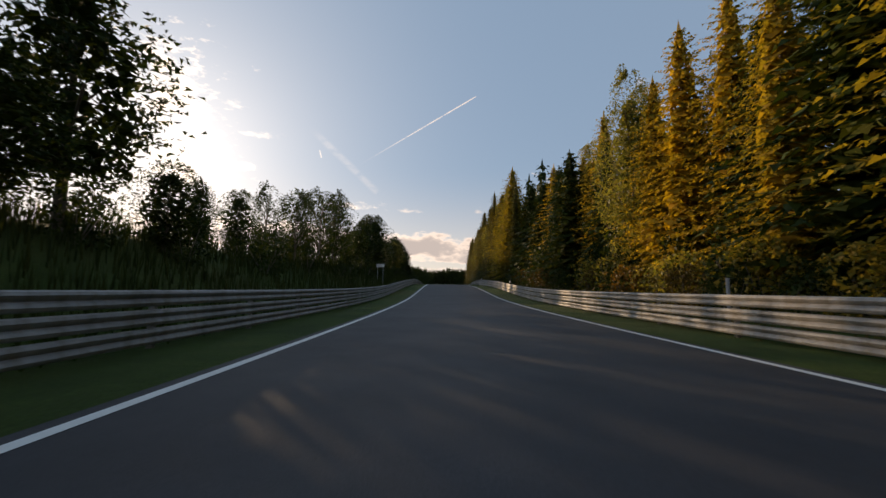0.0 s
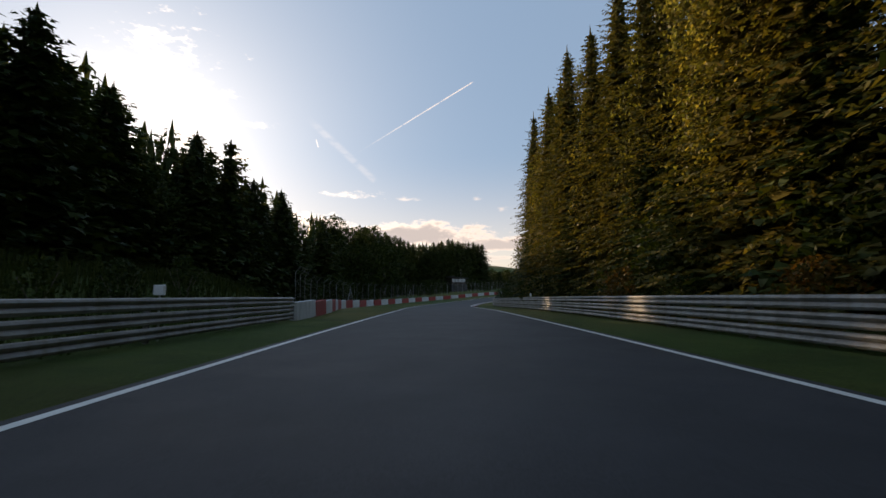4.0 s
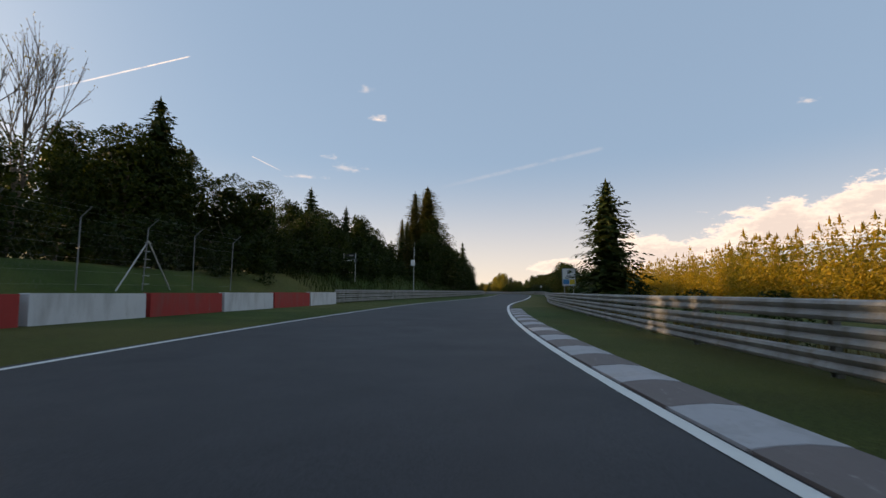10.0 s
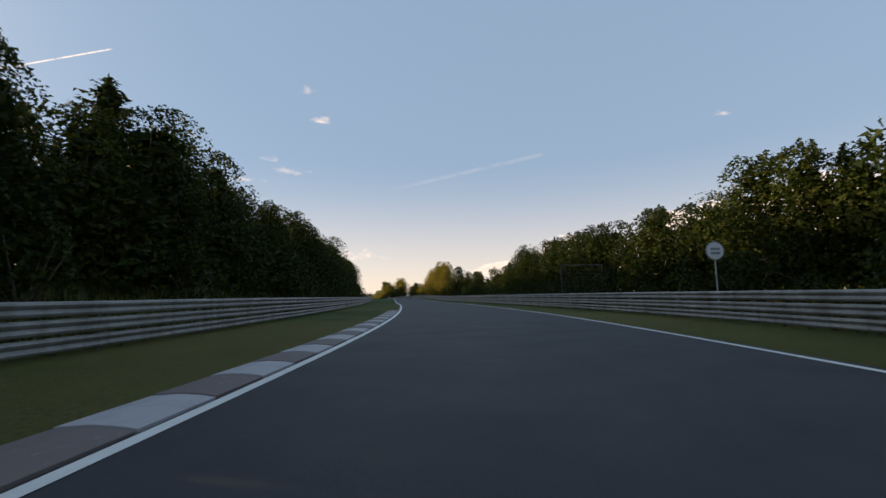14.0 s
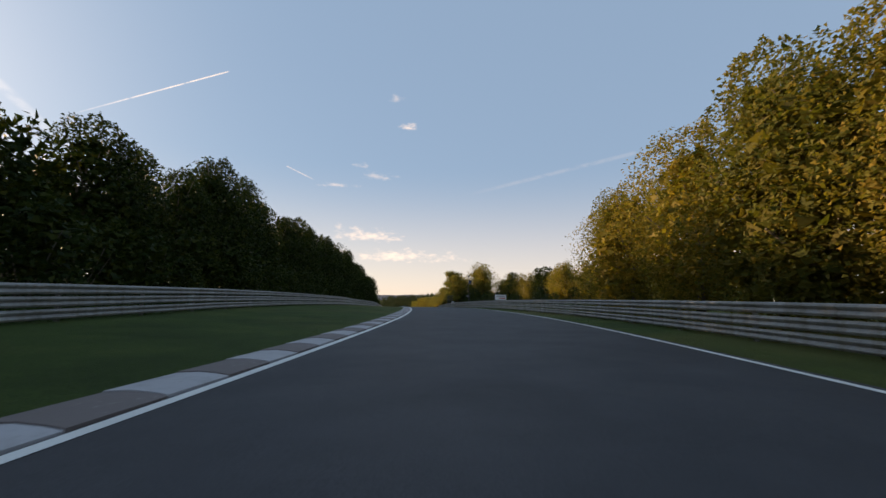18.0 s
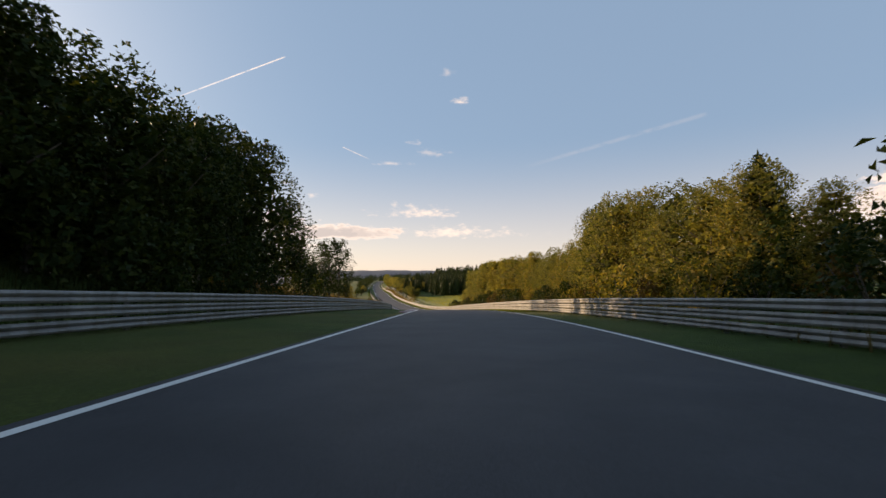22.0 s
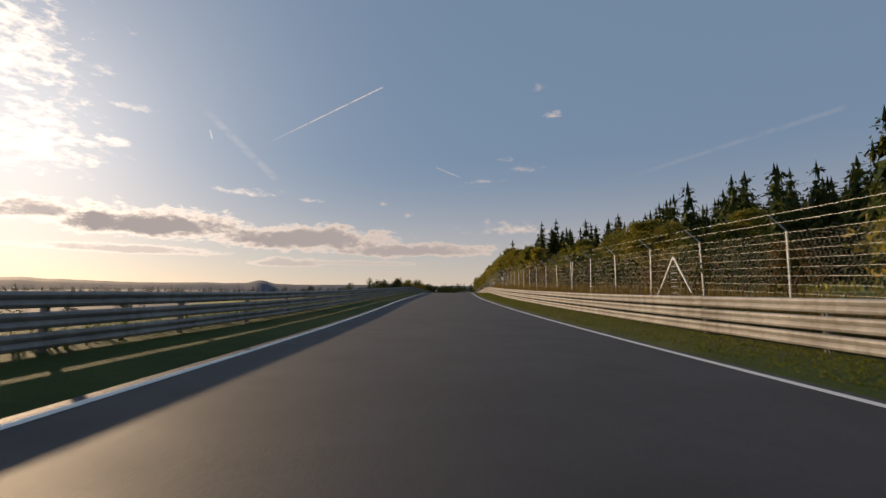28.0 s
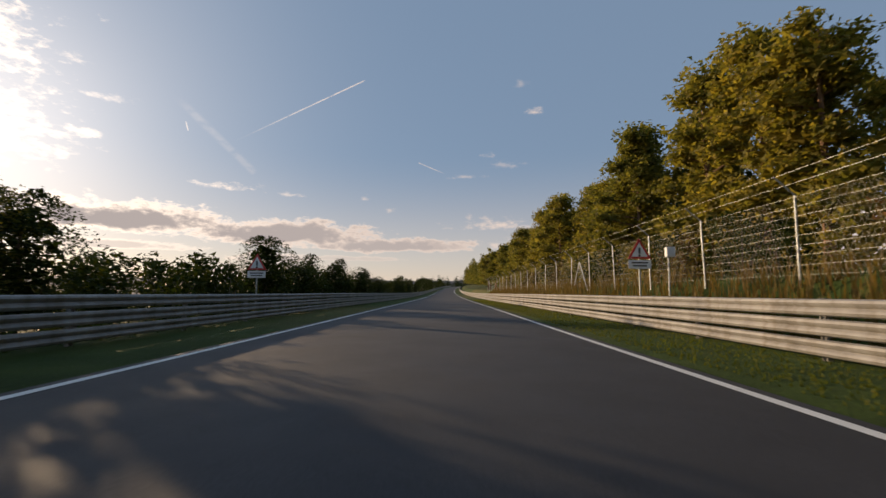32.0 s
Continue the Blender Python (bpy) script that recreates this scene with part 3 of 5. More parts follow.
def ribbon(s_vals, lats, lift=0.0, zfun=None):
    """Points of a sheet along the road: rows at s, columns at lateral places."""
    v = []
    for s in s_vals:
        for la in lats:
            q = place(s, la)
            v.append((q.x, q.y, (zfun(s, la) if zfun else ground_z(s, la)) + lift))
    n = len(lats)
    f = [(i * n + j, i * n + j + 1, (i + 1) * n + j + 1, (i + 1) * n + j) for i in range(len(s_vals) - 1) for j in range(n - 1)]
    return v, f


def arange(a, b, d):
    n = max(1, int(round((b - a) / d)))
    return [a + (b - a) * i / n for i in range(n + 1)]


# ---------------------------------------------------------------- ground, road, lines
half = [0, 3.5, 4.1, 4.7, 5.6, 6.6, 7.6, 8.6, 9.6, 10.6, 12, 13.5, 15, 17, 20, 24, 29, 35, 43, 53, 66, 82, 100, 125, 160, 200, 260, 340, 450, 600, 800, 1100, 1500, 2000, 2600, 3300, 4200]
lats = [-x for x in reversed(half[1:])] + half
far_s = [-3000, -2000, -1300, -800, -500, -300]
s_rows = far_s + arange(-180, 1590, 4) + [1680, 1850, 2100, 2500, 3000, 3600, 4200]
v, f = ribbon(s_rows, lats)
ground = new("ground", mesh_of("ground", v, f, M["meadow"], True))
ground.data.materials.append(M["field_green"])
ground.data.materials.append(M["field_gold"])
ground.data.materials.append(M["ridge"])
cols = len(lats) - 1
for i, (s, s2) in enumerate(zip(s_rows, s_rows[1:])):
    for j, (la, la2) in enumerate(zip(lats, lats[1:])):
        mid_s, mid_l = (s + s2) / 2, (la + la2) / 2
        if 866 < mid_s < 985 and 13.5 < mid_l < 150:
            ground.data.polygons[i * cols + j].material_index = 1   # pasture, low sunlight put into its pale colour
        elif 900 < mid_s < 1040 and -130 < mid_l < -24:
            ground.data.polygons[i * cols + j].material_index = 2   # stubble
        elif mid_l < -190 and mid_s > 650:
            ground.data.polygons[i * cols + j].material_index = 3   # wooded valley, distance haze put into its blue colour
tagged(ground, "grassy ground with mown verges and rough banks", "ground", kind="structure")

ROAD_HALF = 4.35


def road_z(s, la):
    return centre(s)[0].z + 0.012 * (1 - (la / ROAD_HALF) ** 2) * 3


v, f = ribbon(arange(-178, 1590, 2), [-4.35, -3, -1.5, 0, 1.5, 3, 4.35], 0.0, road_z)
road = new("road", mesh_of("road", v, f, M["asphalt"], True))
tagged(road, "dark grey asphalt racing road with fine grain", "road", kind="structure")
for side in (-1, 1):
    v, f = ribbon(arange(-178, 1590, 2), sorted([side * 4.0, side * 4.16]), 0.006, road_z)
    line = new("edge_line", mesh_of("edge_line", v, f, M["line"]))
    tagged(line, "worn white painted line along the asphalt edge", "road line", kind="structure")

# ---------------------------------------------------------------- guard rails
W_BEAM = [(0.0, -0.148), (0.06, -0.125), (0.082, -0.08), (0.06, -0.04), (0.02, 0.0), (0.06, 0.04), (0.082, 0.08), (0.06, 0.125), (0.0, 0.148)]
post_me = None


def rail_section(side, s0, s1, rail, heights=(0.22, 0.57, 0.92), label="", lift=0.0):
    """A stretch of guard rail: beams one over another on steel posts."""
    global post_me
    mid = (s0 + s1) / 2
    c = spot(mid, rail(mid))
    root = holder("guard_rail", Matrix.Translation(c), label or "weathered galvanised steel guard rail with three stacked beams", "guard rail", "guard rails along the road")
    ss = arange(s0, s1, 2.0)
    for hz in heights:
        v = []
        for s in ss:
            q, nxt = spot(s, rail(s)), spot(s + 0.5, rail(s + 0.5))
            t = (nxt - q).to_2d().normalized()
            inward = Vector((t.y, -t.x)) * (-side)
            wob = 0.012 * noise.noise(Vector((s * 0.21, side * 7, hz * 3)))
            for o, z in W_BEAM:
                v.append((q.x + inward.x * (o + wob) - c.x, q.y + inward.y * (o + wob) - c.y, q.z + z + hz + lift + wob - c.z))
        n = len(W_BEAM)
        f = [(i * n + j, i * n + j + 1, (i + 1) * n + j + 1, (i + 1) * n + j) for i in range(len(ss) - 1) for j in range(n - 1)]
        under("beam", mesh_of("beam", v, f, M["zinc"]), root)
    if post_me is None:
        bm = merged(boxed(0.10, 0.012, 1.35, (0, 0.045, 0.4)), boxed(0.10, 0.012, 1.35, (0, -0.045, 0.4)), boxed(0.012, 0.08, 1.35, (0, 0, 0.4)))
        post_me = bpy.data.meshes.new("rail_post")
        bm.to_mesh(post_me)
        bm.free()
        post_me.materials.append(M["zinc"])
    for s in arange(s0 + 2, s1 - 2, 4.0):
        q = spot(s, rail(s) + side * 0.06)
        under("post", post_me, root, m=Matrix.Translation((q.x - c.x, q.y - c.y, q.z - c.z + lift)) @ Matrix.Rotation(-heading(s), 4, "Z"))
    return root


def left_rail(s):
    return table(LEFT_RAIL, s)


def right_rail(s):
    return table(RIGHT_RAIL, s)


WALL_FROM, WALL_TO = 167.6, 359.3
for a, b in ((-60, WALL_FROM), (WALL_TO, 1580)):
    cuts = arange(a, b, 48)
    for s0, s1 in zip(cuts, cuts[1:]):
        rail_section(-1, s0, s1, left_rail)
STEP = 722.0


def set_back(s):
    """Past the red end of the first rail the next one starts further out and swings in."""
    return right_rail(s) + 2.2 * (1 - step_up(s, 720, 748))


for a, b, rail in ((-60, STEP, right_rail), (STEP - 6, STEP + 14, set_back), (STEP + 14, 1580, set_back)):
    cuts = arange(a, b, 48)
    for s0, s1 in zip(cuts, cuts[1:]):
        rail_section(1, s0, s1, rail, (0.22, 0.57, 0.92, 1.27) if 715 < s0 < 720 else (0.22, 0.57, 0.92))

rail_section(1, 704, STEP - 0.5, lambda s: right_rail(s) + 2.9, (0.92,), "pale galvanised single-beam guard rail behind another rail", 0.3)

# ---------------------------------------------------------------- red and white wall


def wall_block(name, material):
    bm = bmesh.new()
    prof = [(-0.19, 0), (-0.185, 0.06), (-0.165, 0.9), (0.165, 0.9), (0.185, 0.06), (0.19, 0)]
    rows = [[bm.verts.new((x, y, z - 0.02)) for x, z in prof] for y in (-2.125, 2.125)]
    n = len(prof)
    for j in range(n):
        bm.faces.new((rows[0][j], rows[0][(j + 1) % n], rows[1][(j + 1) % n], rows[1][j]))
    bm.faces.new(rows[0][::-1])
    bm.faces.new(rows[1])
    bmesh.ops.bevel(bm, geom=[e for e in bm.edges if e.calc_length() < 3], offset=0.018, segments=1, affect="EDGES")
    bmesh.ops.recalc_face_normals(bm, faces=bm.faces[:])
    me = bpy.data.meshes.new(name)
    bm.to_mesh(me)
    bm.free()
    me.materials.append(material)
    return me


block_red, block_white = wall_block("red_block", M["red"]), wall_block("white_block", M["white"])
for i, s in enumerate(arange(WALL_FROM + 2.13, WALL_TO - 2.13, 4.26)):
    la = left_rail(s)
    q = spot(s, la)
    q2 = spot(s + 1, left_rail(s + 1))
    red = i % 2 == 1
    ob = new("barrier_block", block_red if red else block_white)
    ob.matrix_basis = Matrix.Translation(q) @ Matrix.Rotation(-math.atan2(q2.x - q.x, q2.y - q.y), 4, "Z")
    tagged(ob, ("red" if red else "white") + " painted concrete barrier block with scuffed edges", "barrier", "red and white barrier along the bend")

# ---------------------------------------------------------------- kerbs


def kerb_block(name, material):
    bm = bmesh.new()
    prof = [(0, -0.06), (0, 0.03), (0.18, 0.055), (0.42, 0.07), (0.72, 0.05), (0.80, -0.06)]
    rows = [[bm.verts.new((x, y, z)) for x, z in prof] for y in (-0.6, 0.6)]
    for j in range(len(prof)):
        k = (j + 1) % len(prof)
        bm.faces.new((rows[0][j], rows[0][k], rows[1][k], rows[1][j]))
    bm.faces.new(rows[0][::-1])
    bm.faces.new(rows[1])
    bmesh.ops.recalc_face_normals(bm, faces=bm.faces[:])
    me = bpy.data.meshes.new(name)
    bm.to_mesh(me)
    bm.free()
    me.materials.append(material)
    return me


kerb_grey = kerb_block("kerb_grey", M["kerb_grey"])
kerb_red, kerb_white = kerb_block("kerb_red", M["kerb_red"]), kerb_block("kerb_white", M["kerb_white"])


def kerb(side, s0, s1, dull=True):
    mid = (s0 + s1) / 2
    c = spot(mid, side * 4.4)
    root = holder("kerb", Matrix.Translation(c), "worn grey and white striped concrete kerb in the bend" if dull else "red and white striped concrete kerb in the bend", "kerb", "kerbs along the road")
    for i, s in enumerate(arange(s0, s1, 1.22)):
        q = place(s, side * 4.2)
        z = road_z(s, 4.2)
        r = -heading(s) + (math.pi if side < 0 else 0)
        under("kerb_stone", (kerb_grey if dull else kerb_red, kerb_white)[i % 2], root, m=Matrix.Translation((q.x - c.x, q.y - c.y, z - c.z)) @ Matrix.Rotation(r, 4, "Z"))


for side, s0, s1, dull in ((1, 206, 262, False), (1, 322, 356, True), (-1, 444, 486, True), (-1, 586, 682, True), (-1, 768, 925, False)):
    kerb(side, s0, s1, dull)

# ---------------------------------------------------------------- trees


def trunk_bm(h, r, limbs, rng, lean=0.03):
    bms = []
    p, rad = Vector((0, 0, -0.5)), r
    for i in range(4):
        q = Vector((rng.uniform(-lean, lean) * h * (i + 1) * 0.25, rng.uniform(-lean, lean) * h * (i + 1) * 0.25, h * (i + 1) / 4))
        bms.append(rod(p, q, rad, 7, rad * 0.72))
        p, rad = q, rad * 0.72
    for a, b, rr in limbs:
        bms.append(rod(a, b, rr, 5, rr * 0.45))
    return merged(*bms)


def spruce_leaves(rng, levels, per, h=10.0, wide=1.9, bare=0.06, spray=0.42, whole=True, core=0):
    """Whorls of drooping boughs, each hung with narrow needled sprays."""
    v, f = [], []
    for i in range(levels):
        t = (i + rng.random() * 0.8) / levels
        z = h * (bare + (1 - bare) * t)
        reach = wide * (1 - t) ** 0.62 * rng.uniform(0.8, 1.15) + 0.10
        n = rng.randint(6, 8) if t < 0.85 else 5
        a0 = rng.random() * 6.28
        for k in range(n):
            a = a0 + k * 6.283 / n + rng.uniform(-0.3, 0.3)
            L = reach * rng.uniform(0.65, 1.2)
            d = Vector((math.cos(a), math.sin(a), 0))
            s = Vector((-d.y, d.x, 0))
            droop = rng.uniform(0.10, 0.40) * L - (0.35 * L if t > 0.8 else 0)
            m = max(2, int(per * (0.35 + 0.65 * L / wide)))
            for q in range(m):
                u = ((q + rng.random()) / m) ** 0.8
                p = d * (L * u) + Vector((0, 0, z - droop * u * u + rng.uniform(-0.04, 0.04)))
                w = spray * rng.uniform(0.6, 1.25) * (1.15 - 0.5 * u) * (0.5 + 0.5 * (1 - t) ** 0.5)
                way = (d * rng.uniform(0.3, 1.0) + s * rng.uniform(-0.9, 0.9) + Vector((0, 0, rng.uniform(-1.2, 0.15)))).normalized()
                side = way.cross(Vector((rng.uniform(-0.7, 0.7), rng.uniform(-0.7, 0.7), 1))).normalized() * w * (rng.uniform(0.16, 0.27) if whole else rng.uniform(0.2, 0.36))
                c = len(v)
                if whole:
                    v += [tuple(p), tuple(p + way * w * 0.45 + side), tuple(p + way * w), tuple(p + way * w * 0.45 - side - Vector((0, 0, 0.1 * w)))]
                    f.append((c, c + 1, c + 2, c + 3))
                else:
                    v += [tuple(p + side * 1.2), tuple(p - side * 1.2 - Vector((0, 0, 0.15 * w))), tuple(p + way * w)]
                    f.append((c, c + 1, c + 2))
        for k in range(core):
            a = a0 + (k + 0.5) * 6.283 / core
            d = Vector((math.cos(a), math.sin(a), 0))
            s = Vector((-d.y, d.x, 0)) * reach * 0.3
            o = Vector((0, 0, z)) + d * reach * rng.uniform(0.15, 0.36)
            c = len(v)
            v += [tuple(o + s), tuple(o - s), tuple(o + d * reach * 0.2 - Vector((0, 0, h * 1.9 / levels)))]
            f.append((c, c + 1, c + 2))
    for k in range(5):
        a = k * 1.257
        c = len(v)
        v += [(0, 0, h * 1.04), (0.12 * math.cos(a), 0.12 * math.sin(a), h * 0.95), (0, 0, h * 0.93), (0.12 * math.cos(a + 1), 0.12 * math.sin(a + 1), h * 0.96)]
        f.append((c, c + 1, c + 2, c + 3))
    return v, f


def leaves_at(rng, v, f, p, d, L, w, upright=0.0, whole=True):
    """One leaf at p, turned partly outwards along d: a bent diamond, or a plain pointed leaf."""
    t = Vector((rng.gauss(0, 1), rng.gauss(0, 1), rng.gauss(0, 1) + upright)).normalized()
    n = (d * 0.6 + Vector((rng.gauss(0, 1), rng.gauss(0, 1), rng.gauss(0, 1) + 0.5))).normalized()
    b2 = n.cross(t)
    if b2.length < 0.1:
        return
    b2.normalize()
    b = len(v)
    if whole:
        v += [tuple(p - t * L * 0.5), tuple(p + b2 * w * 0.5), tuple(p + t * L * 0.5), tuple(p - b2 * w * 0.5 + n * 0.2 * w)]
        f.append((b, b + 1, b + 2, b + 3))
    else:
        v += [tuple(p - t * L * 0.5), tuple(p + t * L * 0.25 + b2 * w * 0.75), tuple(p + t * L * 0.45 - b2 * w * 0.6 + n * 0.2 * w)]
        f.append((b, b + 1, b + 2))


def leaf_cloud(rng, clumps, per, size, upright=0.0, whole=True):
    """Small leaves gathered in clumps (centre, radius)."""
    v, f = [], []
    for c, r in clumps:
        for i in range(int(per * (r ** 1.6))):
            d = Vector((rng.gauss(0, 1), rng.gauss(0, 1), rng.gauss(0, 0.7))).normalized()
            p = Vector(c) + d * r * (rng.random() ** 0.45) * (1 + 0.35 * noise.noise(d * 2.3 + Vector(c)))
            leaves_at(rng, v, f, p, d, size * rng.uniform(0.6, 1.35), size * rng.uniform(0.35, 0.65), upright, whole)
        for i in range(0 if whole else 9):
            d = Vector((rng.gauss(0, 1), rng.gauss(0, 1), rng.gauss(0, 0.7))).normalized()
            leaves_at(rng, v, f, Vector(c) + d * r * 0.35, d, r * 0.9, r * 0.7, 0.0, False)
    return v, f


def crown(rng, h, wide, low, n, size, gaps=-0.12, inner=50, fine=0.75, whole=True):
    """A crown of small leaves inside a lobed, uneven outline, with gaps where the twigs are bare,
    and large leaf masses deep inside that close it against the light."""
    v, f = [], []
    seed = Vector((rng.uniform(0, 50), rng.uniform(0, 50), rng.uniform(0, 50)))
    made = 0
    while made < n + inner:
        deep = made >= n
        t, a = rng.random(), rng.random() * 6.283
        d = Vector((math.cos(a), math.sin(a), 1.6 * t - 0.6)).normalized()
        prof = math.sin(math.pi * (0.14 + 0.82 * t)) ** 0.6
        lobe = 0.82 + 0.55 * noise.noise(d * 1.5 + seed) + 0.32 * noise.noise(d * 4.2 + seed) + 0.16 * noise.noise(d * 9.0 + seed)
        top = 1 + 0.10 * noise.noise(d * 2.6 + seed * 2)
        R = wide * prof * lobe
        u = rng.random() ** 0.36 if not deep else 0.60 * rng.random() ** 0.45
        p = Vector((math.cos(a) * R * u, math.sin(a) * R * u, h * (low + (1 - low) * (t if not deep else 0.05 + 0.80 * t)) * top))
        if not deep and noise.noise(p * fine + seed) < gaps + 0.10 * rng.random():
            if rng.random() < 0.85:
                continue
        made += 1
        if deep:
            leaves_at(rng, v, f, p, d, wide * (0.3 if whole else 0.135), wide * (0.24 if whole else 0.12), 0.0, whole)
        else:
            leaves_at(rng, v, f, p, d, size * rng.uniform(0.6, 1.4), size * rng.uniform(0.4, 0.7), 0.0, whole)
    return v, f


def broad_tree(name, seed, mat, label, n, size, h=10.0, wide=3.0, low=0.14, gaps=-0.12, inner=800):
    rng = random.Random(seed)
    root = holder(name, Matrix(), label, "tree", "trees beside the road")
    limbs = []
    for i in range(11):
        a, z = i * 2.4, h * (0.22 + 0.055 * i)
        r = wide * rng.uniform(0.4, 0.75) * (1 - 0.04 * i)
        limbs.append(((0, 0, z * 0.8), (math.cos(a) * r, math.sin(a) * r, z + rng.uniform(0.6, 1.8)), 0.075 - 0.004 * i))
    part("trunk", trunk_bm(h * 0.82, 0.17, limbs, rng), M["bark"], root)
    under("crown", mesh_of("crown", *crown(rng, h, wide, low, n, size, gaps, inner, 0.75, False), mat), root)
    return root


def spruce_tree(name, seed, mat, label, levels, per, wide=1.9, bare=0.06, h=10.0, spray=0.42, core=4):
    rng = random.Random(seed)
    root = holder(name, Matrix(), label, "tree", "conifers beside the road")
    part("trunk", trunk_bm(h * 0.96, 0.015 * h, [], rng, 0.004), M["bark"], root)
    under("crown", mesh_of("crown", *spruce_leaves(rng, levels, per, h, wide, bare, spray, False, core), mat), root)
    return root


def pine_clumps(rng):
    clumps = []
    for i in range(22):
        t = (i + rng.random()) / 22
        a = i * 2.4 + rng.random()
        r = (1 - 0.65 * t) * rng.uniform(0.5, 1.9)
        clumps.append(((math.cos(a) * r, math.sin(a) * r, 2.4 + 7.3 * t), rng.uniform(0.5, 0.95)))
    return clumps


def pine_tree(name, seed, per, size, mat):
    rng = random.Random(seed)
    root = holder(name, Matrix(), "Scots pine with reddish trunk and dark uneven crown", "tree", "conifers beside the road")
    clumps = pine_clumps(rng)
    limbs = [((0, 0, c[2] - 0.4), c, 0.05) for c, r in clumps]
    part("trunk", trunk_bm(9.6, 0.16, limbs, rng, 0.012), M["pine_bark"], root)
    under("crown", mesh_of("crown", *leaf_cloud(rng, clumps, per, size, 0.5, False), mat), root)
    return root


def bush(name, seed, mat, label, n, size):
    rng = random.Random(seed)
    root = holder(name, Matrix(), label, "bush", "bushes beside the road")
    stems = [rod((0, 0, -0.2), (math.cos(i * 1.1) * 0.8, math.sin(i * 1.1) * 0.8, rng.uniform(0.9, 1.7)), 0.03, 5, 0.012) for i in range(6)]
    part("stem", merged(*stems), M["bark"], root)
    under("foliage", mesh_of("foliage", *crown(rng, 2.2, 1.55, -0.05, n, size, -0.16, 34, 1.6, False), mat), root)
    return root


def bare_tree(name, seed):
    """A tree that has lost most leaves: forked limbs, fine twigs, a few leaves left."""
    rng = random.Random(seed)
    root = holder(name, Matrix(), "nearly bare tree with fine twigs and few leaves", "tree", "trees beside the road")
    bms, tips = [], []

    def grow(p, d, L, r, depth):
        q = p + d * L
        bms.append(rod(p, q, r, 5, r * 0.6))
        if depth == 0:
            tips.append(q)
            return
        for _ in range(3 if depth > 1 else 4):
            e = (d + Vector((rng.uniform(-0.6, 0.6), rng.uniform(-0.6, 0.6), rng.uniform(-0.1, 0.5)))).normalized()
            grow(p + d * L * rng.uniform(0.55, 1.0), e, L * rng.uniform(0.6, 0.8), r * 0.6, depth - 1)

    for a in (0.3, 2.2, 4.4):
        grow(Vector((0, 0, -0.3)), Vector((math.cos(a) * 0.22, math.sin(a) * 0.22, 1)).normalized(), 4.2, 0.12, 4)
    part("trunk", merged(*bms), M["bark"], root)
    under("crown", mesh_of("crown", *leaf_cloud(rng, [(tuple(q), 0.3) for q in tips], 16, 0.13), M["gold"]), root, "sparse pale leaves")
    return root


KINDS = {
    "spruce": [spruce_tree("spruce_tree", 10 + i, M["spruce"], "dark green spruce with drooping branches", 48, 15, (1.8, 2.2, 2.0)[i]) for i in range(3)],
    "tall": [spruce_tree("tall_spruce_tree", 15 + i, M["tall_needle"], "very tall conifer with fine drooping sprays, gold where sunlit", 92, 32, (2.5, 2.9, 2.7)[i], 0.02, 20.0, 0.31) for i in range(3)],
    "larch": [spruce_tree("larch_tree", 20 + i, M["larch"], "tall golden autumn larch with thin branches", 62, 26, (1.7, 2.0)[i], 0.08, 10.0, 0.2) for i in range(2)],
    "leafy": [broad_tree("broadleaf_tree", 50 + i, M["leafy"], "green broadleaf tree with a dense uneven crown", 4700, 0.205, low=(0.10, 0.04, 0.18)[i], wide=(3.1, 3.5, 2.7)[i]) for i in range(3)],
    "gold": [broad_tree("yellowing_tree", 60 + i, M["gold"], "broadleaf tree with yellowing autumn leaves", 8200, 0.15, low=(0.08, 0.03)[i], wide=(3.1, 3.6)[i]) for i in range(2)],
    "olive": [broad_tree("autumn_tree", 64 + i, M["olive"], "broadleaf tree with early autumn leaves, sunlight put into their olive colour", 7600, 0.15, low=(0.06, 0.03, 0.1)[i], wide=(3.1, 3.5, 2.8)[i]) for i in range(3)],
    "great": [broad_tree("tall_autumn_tree", 67 + i, M["olive"], "very tall broadleaf tree with olive and golden leaves", 13000, 0.17, 16.0, (3.9, 3.4)[i], 0.05, -0.06) for i in range(2)],
    "thin": [broad_tree("slender_tree", 70 + i, M["leafy"], "slender young tree with loose open foliage", 5200, 0.18, low=0.14, wide=2.6, gaps=-0.04, inner=60) for i in range(2)],
    "bare": [bare_tree("bare_tree", 81)],
    "pine": [pine_tree("pine_tree", 90 + i, 480, 0.20, M["pine"]) for i in range(3)],
    "bush": [bush("bush", 100 + i, M["leafy"], "thick green bush on the bank", 820, 0.16) for i in range(3)],
    "gold_bush": [bush("yellowing_bush", 104, M["gold"], "yellowing green bush beside the guard rail", 760, 0.18)],
    "rust_bush": [bush("russet_bush", 110, M["rust"], "russet autumn bush beside the guard rail", 760, 0.18)],
}
BASE_H = {k: 10.0 for k in KINDS}
BASE_H["bush"] = BASE_H["gold_bush"] = BASE_H["rust_bush"] = 2.2
BASE_H["tall"] = 20.0
BASE_H["great"] = 16.0
BASE_H["pine"] = 9.9
BASE_H["leafy"] = BASE_H["olive"] = BASE_H["gold"] = BASE_H["thin"] = 10.0
SPREAD = {"pine": 1.35, "leafy": 1.15, "gold": 1.2, "olive": 1.2, "spruce": 1.3, "larch": 1.25, "thin": 1.1}
used = set()
plant_rng = random.Random(5)


